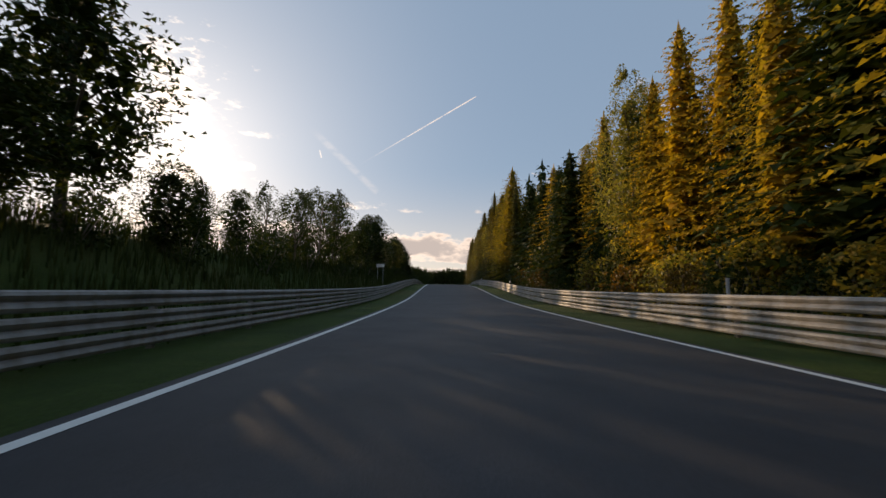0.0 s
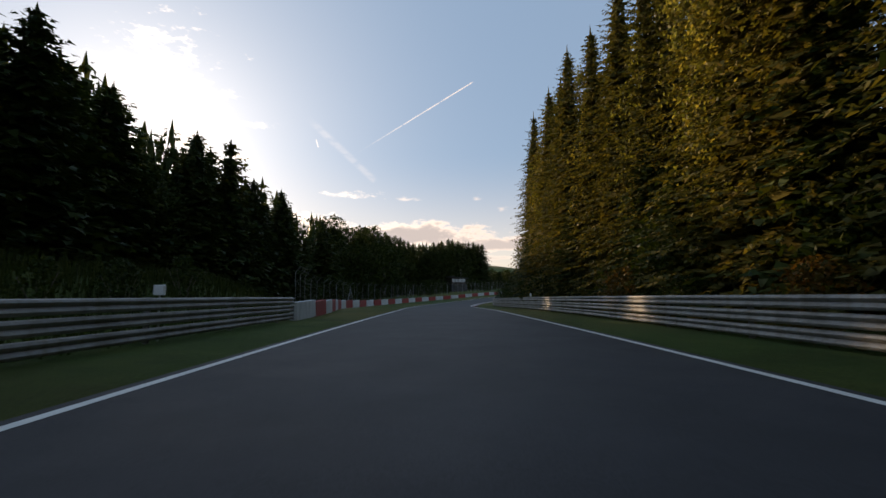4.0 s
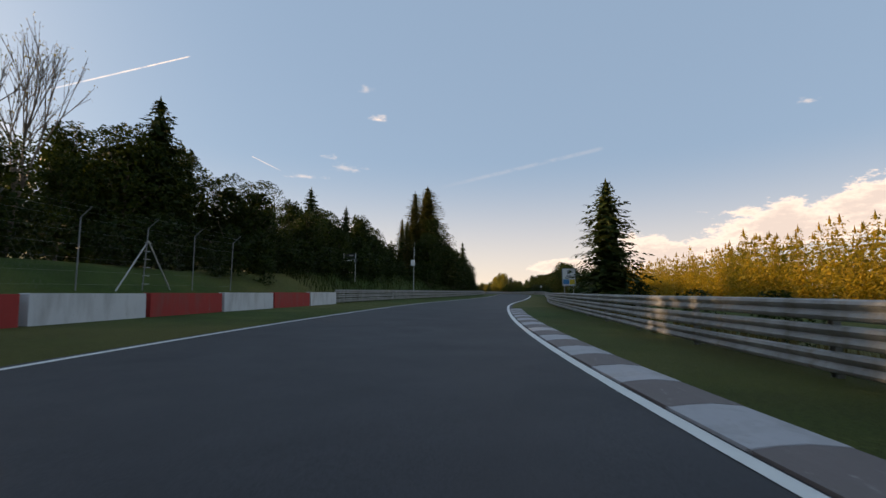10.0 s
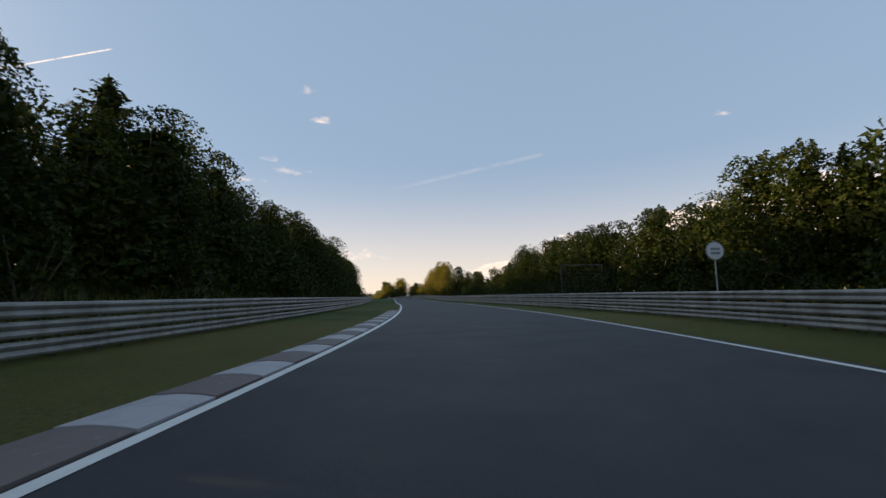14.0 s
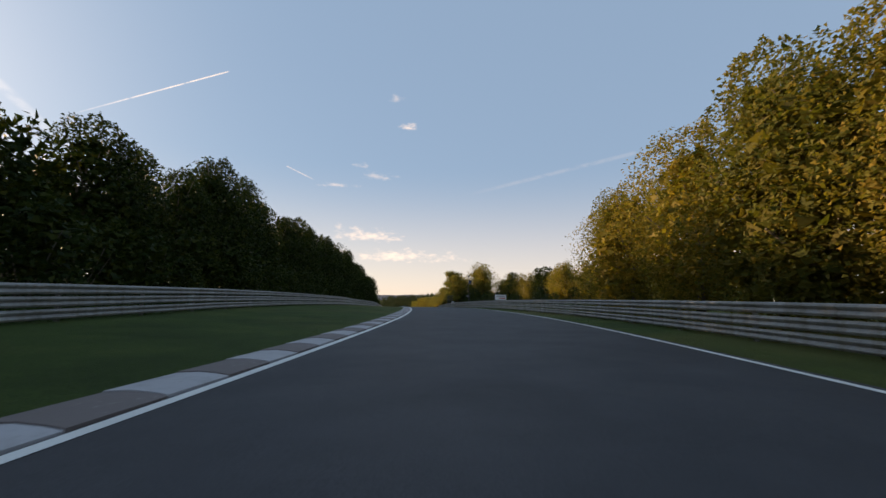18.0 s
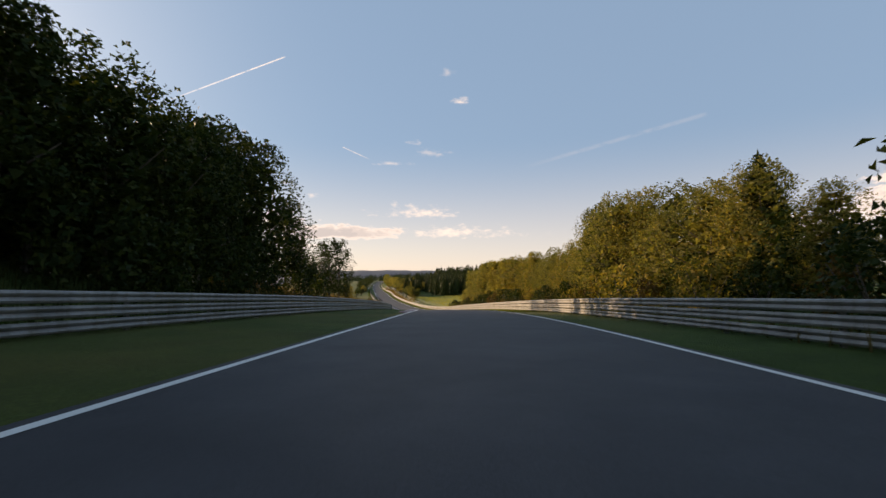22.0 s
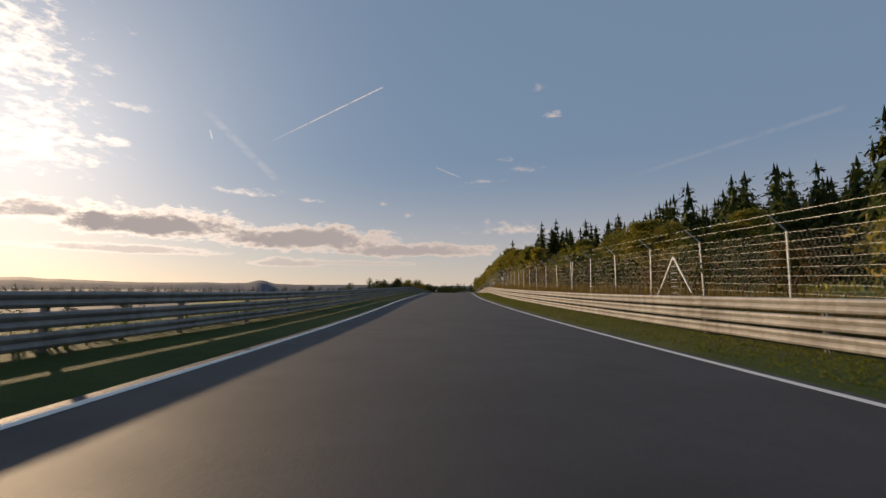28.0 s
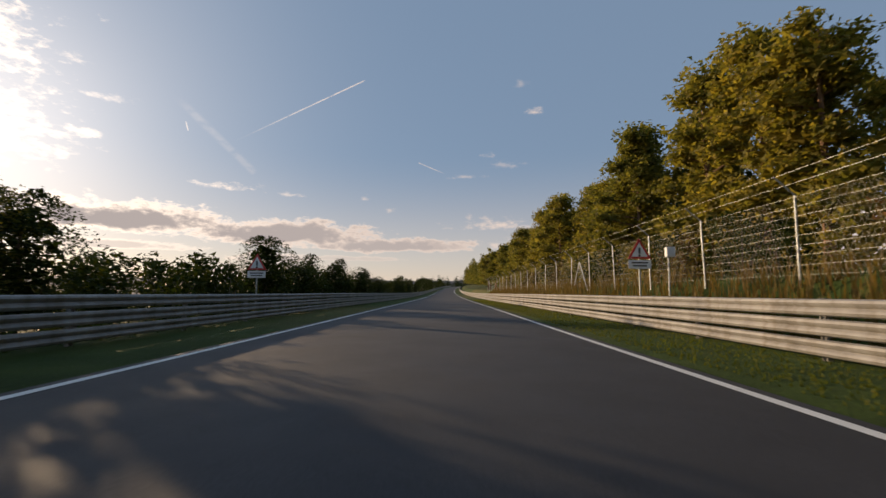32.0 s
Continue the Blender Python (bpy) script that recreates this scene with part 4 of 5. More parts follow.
def plant(kind, s, lat, height, which=None, wide=1.0):
    """Set one tree or bush on the ground."""
    protos = KINDS[kind]
    k = plant_rng.randrange(len(protos)) if which is None else which % len(protos)
    q = spot(s, lat)
    if "bush" in kind:
        height = min(height, 3.4)
    sc = height / BASE_H[kind]
    w = sc * wide * SPREAD.get(kind, 1.0) * plant_rng.uniform(0.88, 1.15)
    m = Matrix.Translation((q.x, q.y, q.z - 0.05)) @ Matrix.Rotation(plant_rng.random() * 6.28, 4, "Z") @ Matrix.Diagonal((w, w, sc, 1))
    if (kind, k) in used:
        back = protos[k].scale
        return copy_thing(protos[k], m @ Matrix.Diagonal((1 / back[0], 1 / back[1], 1 / back[2], 1)))
    used.add((kind, k))
    protos[k].matrix_basis = m
    return protos[k]


def stand(kinds, s0, s1, lat0, lat1, gap, h0, h1, wide=1.0):
    """A row or belt of trees: one every gap metres, at a random place in the belt."""
    names = kinds.split()
    s = s0 + gap * 0.5
    while s < s1:
        lo, hi = min(lat0, lat1), max(lat0, lat1)
        plant(plant_rng.choice(names), s + plant_rng.uniform(-0.4, 0.4) * gap, plant_rng.uniform(lo, hi), plant_rng.uniform(h0, h1), None, wide)
        s += gap


# woods behind the front rows, too many to count: simpler trees joined by belts
def template(v, f):
    """Vertices and triangles of a simple tree: one broad triangle for each spray or leaf."""
    v = np.array(v, dtype=np.float32)
    q = np.array([x for x in f if len(x) == 4], dtype=np.int32)
    tip = v[q[:, 1]] + 0.45 * (v[q[:, 1]] - v[q[:, 3]])
    pts = np.stack([v[q[:, 0]], tip, v[q[:, 2]]], 1).reshape(-1, 3)
    tri = [x for x in f if len(x) == 3]
    if tri:
        pts = np.concatenate([pts, v[np.array(tri, dtype=np.int32)].reshape(-1, 3)])
    return pts, np.arange(len(pts), dtype=np.int32).reshape(-1, 3)


t_rng = random.Random(77)
WOOD = {
    "spruce": [template(*spruce_leaves(t_rng, 20, 4, 10.0, 2.3, 0.03, 0.85, True, 3)) for _ in range(3)],
    "leafy": [template(*crown(t_rng, 10.0, 3.3, 0.03, 420, 0.66, -0.15, 70)) for _ in range(3)],
    "pine": [template(*leaf_cloud(t_rng, pine_clumps(t_rng), 30, 0.62, 0.5)) for _ in range(2)],
    "fine": [template(*spruce_leaves(t_rng, 30, 4, 10.0, 1.9, 0.03, 0.6)) for _ in range(3)],
    "tiny": [template(*spruce_leaves(t_rng, 9, 2, 10.0, 2.6, 0.02, 1.6)) for _ in range(3)],
}


def woods(kind, mat, s0, s1, lat0, lat1, n, h0, h1, label, wide=1.0, seed=1):
    """A belt of woods as one mesh."""
    rng = random.Random(seed * 131 + int(s0))
    vs, fs, base = [], [], 0
    for i in range(n):
        v, f = rng.choice(WOOD[kind])
        q = spot(s0 + (s1 - s0) * (i + rng.random()) / n, rng.uniform(min(lat0, lat1), max(lat0, lat1)))
        a, sc = rng.random() * 6.28, rng.uniform(h0, h1) / 10.0
        w = sc * wide * rng.uniform(0.85, 1.2)
        c, s_ = math.cos(a) * w, math.sin(a) * w
        vs.append(np.stack([v[:, 0] * c - v[:, 1] * s_ + q.x, v[:, 0] * s_ + v[:, 1] * c + q.y, v[:, 2] * sc + q.z - 0.1], 1))
        fs.append(f + base)
        base += len(v)
    vs, fs = np.concatenate(vs), np.concatenate(fs)
    me = bpy.data.meshes.new("woods")
    me.vertices.add(len(vs))
    me.vertices.foreach_set("co", vs.ravel())
    me.loops.add(fs.size)
    me.loops.foreach_set("vertex_index", fs.ravel())
    me.polygons.add(len(fs))
    me.polygons.foreach_set("loop_start", np.arange(0, fs.size, 3, dtype=np.int32))
    me.update()
    me.validate()
    me.materials.append(M[mat])
    return tagged(new("woods", me), label, "woods", kind="stuff")


# left of the opening straight: tall trees, bushes on the bank, then spruces
for s, h in ((7, 7.5), (13, 8.2), (20, 3.2), (25, 3.6), (30, 5.0), (33.5, 5.4), (37, 6.0), (40, 6.8), (45, 7.6), (49.5, 7.8), (54, 4.4), (58, 4.8), (63, 6.0), (67, 6.8), (70.5, 8.2), (74, 8.4),
             (80, 3.2), (84.5, 3.4), (89, 4.8), (94.5, 5.2), (100, 6.4), (105, 7.4), (109.5, 8.6), (114, 8.2), (119, 7.6), (124, 6.6), (129, 5.2)):
    plant("thin" if 28 < s < 56 else "leafy", s, -12.8 + 0.5 * math.sin(s), h, None, 1.12)
plant("leafy", 10, -11.6, 4.2, 2, 1.2)
plant("leafy", 16.5, -11.6, 3.4, 1, 1.2)
plant("leafy", 4, -11.8, 4.0, 0, 1.2)
plant("gold", 102, -12.2, 6.6, 0)
stand("bush", 6, 165, -10.2, -12, 3.4, 1.2, 2.2)
plant("spruce", 135.5, -12.6, 8.4, 0, 1.5)
plant("spruce", 139.5, -13, 7.8, 1, 1.4)
plant("spruce", 214, -19, 12.5, 1, 1.1)
stand("leafy", 132, 142, -18, -21, 2.6, 6, 8.2)
stand("spruce", 141, 204, -18, -22, 2.8, 11.2, 13.4, 1.3)
stand("leafy", 120, 200, -19, -24, 7, 7, 10)
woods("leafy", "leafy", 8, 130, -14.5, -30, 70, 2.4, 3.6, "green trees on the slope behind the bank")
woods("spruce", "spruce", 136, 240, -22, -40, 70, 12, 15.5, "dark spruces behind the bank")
# unseen belt behind the front trees, added to shade the right-hand forest
woods("spruce", "spruce", 148, 236, -27, -34, 46, 16.5, 18.5, "tall spruces added out of view to shade the right-hand conifers", 1.25, seed=27)
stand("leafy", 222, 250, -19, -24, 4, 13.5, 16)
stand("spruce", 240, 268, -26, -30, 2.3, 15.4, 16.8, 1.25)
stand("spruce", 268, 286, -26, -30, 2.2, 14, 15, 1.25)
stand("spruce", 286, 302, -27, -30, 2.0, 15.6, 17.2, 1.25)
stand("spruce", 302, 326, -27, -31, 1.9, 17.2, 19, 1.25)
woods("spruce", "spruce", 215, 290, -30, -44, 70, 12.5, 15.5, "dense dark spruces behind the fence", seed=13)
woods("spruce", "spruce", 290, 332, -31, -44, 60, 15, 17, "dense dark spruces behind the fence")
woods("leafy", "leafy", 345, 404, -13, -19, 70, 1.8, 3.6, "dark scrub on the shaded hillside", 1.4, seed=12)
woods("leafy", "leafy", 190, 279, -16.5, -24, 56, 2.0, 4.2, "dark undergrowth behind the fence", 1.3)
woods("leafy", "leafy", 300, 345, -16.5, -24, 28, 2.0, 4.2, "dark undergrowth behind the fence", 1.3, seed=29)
# right of the opening straight: a wall of tall conifers
stand("larch great spruce larch", -24, 46, 11.5, 14.5, 2.8, 12.5, 16.5)
stand("great", -20, 40, 13.5, 16.5, 7.0, 12, 15, 0.9)
stand("gold_bush gold_bush bush", -20, 34, 9.8, 11, 2.6, 1.8, 3.0)
stand("tall", 84, 150, 11.0, 12.8, 2.8, 16, 21.5, 1.3)
stand("great", 88, 150, 12.8, 13.8, 7.0, 17.5, 20, 0.85)
stand("tall", 150, 206, 11.4, 13.2, 2.8, 19, 24.5, 1.2)
stand("great", 150, 196, 12.8, 13.8, 7.0, 19, 22, 0.8)
stand("spruce", 84, 200, 11.2, 12.4, 3.4, 7, 12, 1.1)
stand("larch larch spruce", 42, 70, 11.5, 14, 2.6, 12.5, 14.5)
stand("tall tall larch", 68, 86, 10, 11.6, 2.6, 15, 19)
woods("spruce", "spruce", -40, 70, 16, 26, 50, 10, 13.5, "dark conifers behind the roadside larches")
woods("spruce", "spruce", 70, 195, 15, 25, 75, 15, 21, "dense dark conifers of the roadside forest")
stand("bush bush rust_bush", -20, 178, 8.8, 10, 4.2, 1.6, 2.8)
woods("leafy", "leafy", 20, 185, 10, 13, 90, 2.5, 5.5, "dark undergrowth below the conifers")
# inside of the bend
stand("leafy leafy gold", 184, 216, 13.2, 17, 3.6, 9, 12.5)
stand("leafy", 216, 246, 13.2, 17, 2.8, 7.6, 9.8)
stand("leafy", 246, 256, 13.2, 16, 2.4, 9.5, 11.5)
stand("leafy leafy gold", 256, 272, 13.4, 16.5, 2.4, 11.5, 14)
woods("leafy", "leafy", 178, 280, 17, 34, 55, 6.5, 9, "green trees inside the bend")
stand("bush", 186, 300, 9.4, 11.5, 3.6, 2.2, 3.4)
stand("leafy", 274, 289, 13, 16, 3.2, 3.8, 4.8, 1.2)
stand("leafy thin", 289, 303, 13, 16, 2.2, 6.8, 8.2, 1.15)
plant("thin", 316, 13.5, 10.6, 0)
plant("leafy", 318, 14, 7, 2)
plant("leafy", 330, 13.5, 7.6)
stand("leafy", 300, 318, 14, 19, 3.2, 7.2, 8.4)
stand("leafy", 318, 335, 13, 17, 3.0, 6.8, 8)
woods("leafy", "leafy", 280, 332, 18, 28, 36, 6, 7.6, "green trees beside the bend")
plant("spruce", 360.4, 11.2, 9.6, 1, 1.3)
plant("leafy", 361.5, 11.8, 5.0, 2)
plant("leafy", 380, 14, 4.6)
# plantation belts: sunlight on young spruces is painted in with larch gold
woods("fine", "larch", 380, 520, 36, 46, 170, 9.2, 11.6, "front row of a conifer plantation, golden sunlight put into its colour", seed=9)
woods("tiny", "larch", 380, 530, 44, 62, 200, 9.5, 12, "conifer plantation with golden sunlight put into its colour")
woods("tiny", "larch", 380, 540, 58, 120, 220, 8.5, 11.5, "young conifer plantation beyond the verge")
stand("bush", 340, 440, 10, 14, 6, 1.4, 2.4)
# left hillside after the wall
woods("leafy", "leafy", 330, 420, -25, -52, 120, 5.5, 8.0, "dark green trees on the hillside")
stand("leafy", 326, 350, -20, -24, 2.6, 6.2, 7.6)
stand("leafy", 350, 366, -19, -24, 2.2, 8.4, 10.2, 1.1)
stand("leafy", 366, 380, -20, -25, 2.4, 6.2, 7.6, 1.15)
stand("leafy", 380, 404, -19, -24, 2.4, 5, 6.4, 1.15)
stand("leafy", 380, 416, -27, -33, 2.4, 9.0, 11.5)
plant("spruce", 386, -27, 12.5, 1, 0.9)
plant("bare", 346, -20.5, 12.6, None, 0.62)
plant("spruce", 355, -21, 12.4, 0, 1.1)
plant("spruce", 392, -24, 10.5, 2, 0.8)
plant("tall", 419.5, -17.6, 20.0, 1, 2.5)
plant("tall", 413, -18.6, 17.5, 0, 2.2)
plant("leafy", 416.5, -16, 12.5, 0, 1.0)
plant("leafy", 422, -17, 12.0, 1, 1.0)
plant("tall", 409, -20, 11.5, 0, 1.4)
plant("tall", 406, -18, 10.5, 1, 1.4)
plant("spruce", 472, -16, 8.2, 2, 1.2)
stand("leafy", 404, 424, -14, -18, 2.6, 7.5, 9.5, 1.1)
plant("spruce", 442, -13.2, 12.0, 0, 0.8)
stand("leafy", 424, 456, -13.5, -17, 2.4, 7.4, 9.4, 1.05)
stand("leafy", 456, 470, -13.5, -17, 2.4, 5.8, 7.0, 1.1)
stand("leafy", 470, 560, -14, -18, 2.8, 6.4, 8.4, 1.05)
stand("leafy leafy spruce", 560, 576, -15, -19, 2.4, 7.4, 9.0)
stand("leafy leafy spruce", 576, 600, -17, -20, 2.4, 8.4, 10.2)
woods("leafy", "leafy", 566, 602, -16, -18.5, 30, 2.4, 4.2, "dark undergrowth behind the rail", 1.2, seed=28)
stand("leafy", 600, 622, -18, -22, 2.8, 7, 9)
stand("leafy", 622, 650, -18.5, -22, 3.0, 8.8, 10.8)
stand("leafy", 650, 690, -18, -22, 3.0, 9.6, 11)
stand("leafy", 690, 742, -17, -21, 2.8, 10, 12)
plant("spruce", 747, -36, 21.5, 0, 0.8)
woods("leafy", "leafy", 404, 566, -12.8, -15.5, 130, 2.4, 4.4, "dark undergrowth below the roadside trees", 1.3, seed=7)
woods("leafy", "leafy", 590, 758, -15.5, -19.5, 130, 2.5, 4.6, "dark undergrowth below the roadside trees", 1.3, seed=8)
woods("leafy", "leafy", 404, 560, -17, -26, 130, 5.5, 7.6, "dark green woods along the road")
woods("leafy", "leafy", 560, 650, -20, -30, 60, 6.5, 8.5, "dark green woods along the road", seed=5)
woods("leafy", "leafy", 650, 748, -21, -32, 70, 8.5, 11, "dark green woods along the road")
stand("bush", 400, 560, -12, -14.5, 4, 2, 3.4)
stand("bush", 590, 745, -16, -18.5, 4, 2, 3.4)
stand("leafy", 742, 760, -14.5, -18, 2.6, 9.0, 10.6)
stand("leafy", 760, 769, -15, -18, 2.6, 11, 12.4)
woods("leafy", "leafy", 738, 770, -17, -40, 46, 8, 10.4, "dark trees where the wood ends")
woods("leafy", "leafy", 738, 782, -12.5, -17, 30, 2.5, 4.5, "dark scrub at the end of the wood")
plant("leafy", 772, -15.5, 8.6)
plant("leafy", 776.5, -15.5, 5.8)
plant("thin", 781.5, -14.5, 6.2, 0, 1.2)
plant("thin", 784.5, -14.3, 7.0, 1, 1.15)
plant("thin", 789, -14, 7.6, 0, 1.25)
stand("bush", 762, 804, -13.5, -18, 4, 1.2, 2.2)
plant("thin", 794, -14, 2.8)
plant("gold", 798, -14.5, 2.7)
plant("gold", 806, -15, 2.6)
# right side: shaded trees, then yellowing ones
plant("gold", 410.5, 10.6, 6.0, 0, 1.1)
plant("leafy", 413.5, 10.4, 6.6, 0, 1.1)
plant("gold", 416.5, 10.2, 6.8, 1, 1.0)
plant("leafy", 419.5, 10.4, 6.4, 1, 1.0)
plant("leafy", 424, 14, 4.6)
plant("leafy", 429, 14, 4.8)
plant("leafy", 434, 13.5, 3.6)
plant("leafy", 446, 14, 8.2, None, 1.2)
stand("leafy", 435, 441, 13.5, 16, 2.4, 4.0, 5.0, 1.1)
stand("leafy", 441, 466, 13, 16, 2.4, 7, 8.6, 1.1)
stand("leafy", 466, 494, 13, 16, 2.6, 6.8, 8.0, 1.1)
stand("leafy", 494, 522, 13, 16, 3.2, 6.6, 7.8, 1.1)
woods("leafy", "leafy", 430, 560, 16, 28, 60, 6, 8.5, "green trees on the shaded side")
stand("bush", 430, 560, 9.6, 11.5, 3.6, 1.6, 3)
stand("leafy", 520, 568, 12.5, 16, 6, 5, 7)
plant("leafy", 569.3, 12.8, 8.5, 2)
plant("leafy", 574, 13.5, 5.6)
plant("leafy", 566, 14.5, 7.0)
plant("rust_bush", 575, 10.6, 2.4)
stand("leafy", 576, 597, 13, 16, 2.6, 4.4, 5.6, 1.2)
woods("leafy", "leafy", 520, 600, 11.5, 17, 80, 2.2, 4.0, "dark thicket behind the rail", 1.2, seed=18)
stand("gold", 598, 602, 12.8, 15, 2.4, 8.6, 9.6)
stand("gold", 602, 616, 12.8, 15.5, 2.6, 10.8, 12.6)
stand("gold", 616, 631, 12.8, 15.5, 3.0, 9.6, 11.4)
stand("gold gold leafy", 642, 668, 26, 31, 3.8, 5.5, 7)
stand("gold gold leafy", 668, 730, 26, 31, 4.0, 7.5, 9.5)
woods("leafy", "gold", 640, 740, 32, 56, 80, 6, 9, "yellowing trees beyond the verge")
stand("bush", 640, 715, 13, 18, 4.5, 1.6, 2.6)
plant("pine", 722, 13, 9.2, 0, 1.6)
plant("pine", 724, 14.5, 8.2, 2, 1.5)
plant("pine", 736, 13, 12.0, 1, 1.5)
plant("pine", 739, 15, 10.5, 0, 1.5)
plant("pine", 738, 16, 9.5, 2, 1.4)
plant("gold", 726, 20.5, 13.4, 1, 1.15)
plant("gold", 731, 21, 11.4, 0, 1.2)
plant("gold", 720, 20.5, 11.6, 0, 1.1)
stand("leafy", 712, 734, 14.5, 17, 2.4, 4.5, 6)
stand("leafy", 728, 746, 15, 18, 5, 4, 5.5)
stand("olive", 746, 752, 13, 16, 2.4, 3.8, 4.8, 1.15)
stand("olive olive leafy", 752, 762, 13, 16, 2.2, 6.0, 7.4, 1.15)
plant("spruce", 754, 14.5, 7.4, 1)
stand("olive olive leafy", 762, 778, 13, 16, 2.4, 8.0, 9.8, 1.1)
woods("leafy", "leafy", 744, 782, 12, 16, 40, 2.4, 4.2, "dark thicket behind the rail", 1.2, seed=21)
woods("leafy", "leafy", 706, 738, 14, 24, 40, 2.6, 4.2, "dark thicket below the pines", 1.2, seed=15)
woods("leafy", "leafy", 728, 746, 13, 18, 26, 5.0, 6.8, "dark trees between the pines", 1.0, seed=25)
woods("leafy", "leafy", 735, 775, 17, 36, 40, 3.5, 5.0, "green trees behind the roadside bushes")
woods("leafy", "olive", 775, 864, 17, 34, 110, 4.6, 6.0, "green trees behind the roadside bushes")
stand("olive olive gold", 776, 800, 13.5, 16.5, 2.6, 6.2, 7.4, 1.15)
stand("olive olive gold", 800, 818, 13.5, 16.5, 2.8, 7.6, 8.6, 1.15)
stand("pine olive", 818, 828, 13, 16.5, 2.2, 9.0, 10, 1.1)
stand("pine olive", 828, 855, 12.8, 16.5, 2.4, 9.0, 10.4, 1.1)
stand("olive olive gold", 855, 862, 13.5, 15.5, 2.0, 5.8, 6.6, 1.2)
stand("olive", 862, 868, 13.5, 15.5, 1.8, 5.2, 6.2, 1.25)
stand("olive", 866, 871, 12.5, 14, 1.8, 2.0, 2.6)
woods("pine", "pine", 815, 860, 16, 26, 60, 6.5, 8.0, "pines behind the roadside bushes")
stand("bush gold_bush rust_bush bush", 740, 868, 9.8, 12.2, 2.6, 1.8, 3.2)
# the wooded hill on the right beyond the field
woods("spruce", "spruce", 985, 1040, 30, 62, 130, 10.5, 13.5, "dark conifers at the edge of the field", seed=2)
woods("spruce", "spruce", 1000, 1060, 40, 70, 110, 10, 13, "dense dark conifer wood on the hill")
woods("spruce", "spruce", 1025, 1075, 20, 32, 45, 7.8, 9.8, "dark conifers behind the roadside pines", seed=19)
woods("spruce", "spruce", 1040, 1150, 15, 46, 120, 10.0, 13.0, "dense dark conifer wood on the hill", seed=16)
woods("spruce", "spruce", 1005, 1050, 66, 95, 110, 6, 7.6, "low conifers at the edge of the pasture", seed=17)
woods("spruce", "spruce", 985, 1050, 92, 128, 110, 3.4, 4.8, "low conifers at the edge of the pasture", seed=18)
woods("leafy", "olive", 940, 985, 62, 112, 70, 1.1, 2.0, "brown and olive scrub on the pasture", 1.6, seed=23)
woods("spruce", "spruce", 1060, 1130, 45, 105, 150, 14.5, 17.5, "dense dark conifer wood on the hill")
woods("spruce", "spruce", 1110, 1200, 80, 130, 190, 8, 10.5, "dense dark conifer wood on the hill", seed=3)
stand("pine olive", 985, 1024, 14, 18, 2.6, 4.0, 5.2, 1.4)
stand("pine olive spruce", 1024, 1040, 13.5, 17, 2.6, 4.8, 6.2, 1.3)
stand("pine olive", 1040, 1053, 13.5, 17, 2.0, 5.8, 7.1, 1.3)
stand("pine spruce pine", 1053, 1064, 13.5, 17, 2.0, 7.0, 8.4, 1.3)
stand("pine pine olive", 1062, 1090, 12.8, 16.5, 2.6, 8, 9.8, 1.2)
stand("pine pine olive", 1086, 1108, 12.8, 16.5, 2.4, 9.0, 10.2, 1.1)
stand("pine", 1108, 1250, 12.6, 16.5, 3.2, 9.0, 10.6, 1.1)
woods("leafy", "olive", 985, 1060, 13, 20, 90, 2.6, 4.0, "green thicket behind the fence", 1.2, seed=4)
woods("leafy", "olive", 1060, 1200, 12, 15, 90, 2.8, 4.6, "green thicket below the pines", 1.2, seed=6)
woods("pine", "pine", 1030, 1062, 19, 34, 50, 5.0, 7.5, "dark pines on the rise behind the fence")
woods("pine", "pine", 1062, 1400, 16, 26, 210, 7.5, 10, "dark pines behind the fence")
woods("pine", "pine", 1250, 1560, 11, 18, 90, 9, 13, "dark pines beside the road")
stand("gold_bush rust_bush bush", 952, 1200, 10.4, 12.5, 3.2, 1.4, 2.8)
plant("spruce", 1022, 15, 7.6, 0, 1.6)
plant("spruce", 1020, 16, 5.6, 2, 1.6)
plant("spruce", 1015.6, 15.5, 4.6, 1, 1.5)
stand("olive", 925, 985, 70, 120, 9, 2.0, 3.0, 1.4)
# left edge at the end
stand("bush", 1092, 1180, -11, -14, 3.6, 1.6, 3.0)
for s, h in ((1059, 2.6), (1063, 3.6), (1066, 4.0), (1079, 3.4), (1082, 4.4), (1085, 4.2), (1093, 3.6), (1098, 3.1), (1102, 4.9), (1112, 5.8), (1122, 4.0), (1131, 4.6)):
    plant(("gold", "leafy")[s % 2], s, -13, h, None, 1.35)
woods("leafy", "leafy", 1050, 1260, -12.5, -19, 120, 2.0, 3.6, "low green hedge along the left side", 1.3)
plant("leafy", 1149, -12.5, 5.4, 0, 1.45)
plant("leafy", 1158, -13, 4.4, 1, 1.4)
plant("leafy", 1170, -13, 4.8, 2, 1.4)
plant("gold", 1128, -13.5, 5.0, 0, 1.45)
woods("leafy", "leafy", 1136, 1270, -12.5, -17, 80, 3.0, 4.2, "green hedge of bushes behind the rail", 1.4, seed=23)
stand("leafy", 1164, 1200, -12, -15, 6, 4, 6)
stand("leafy bush", 1200, 1300, -11, -16, 6, 3.5, 5.2)
woods("leafy", "leafy", 1290, 1560, -11, -26, 70, 4, 8, "green trees along the far road")
stand("bush gold_bush", 830, 850, -13, -16, 5, 0.8, 1.3)
stand("rust_bush rust_bush bush", 822, 882, -11.2, -14.2, 1.7, 0.9, 1.7)
stand("bush rust_bush", 866, 912, -11, -14, 2.4, 0.7, 1.2)
stand("bush", 1010, 1100, -13, -30, 6, 1.0, 1.9)

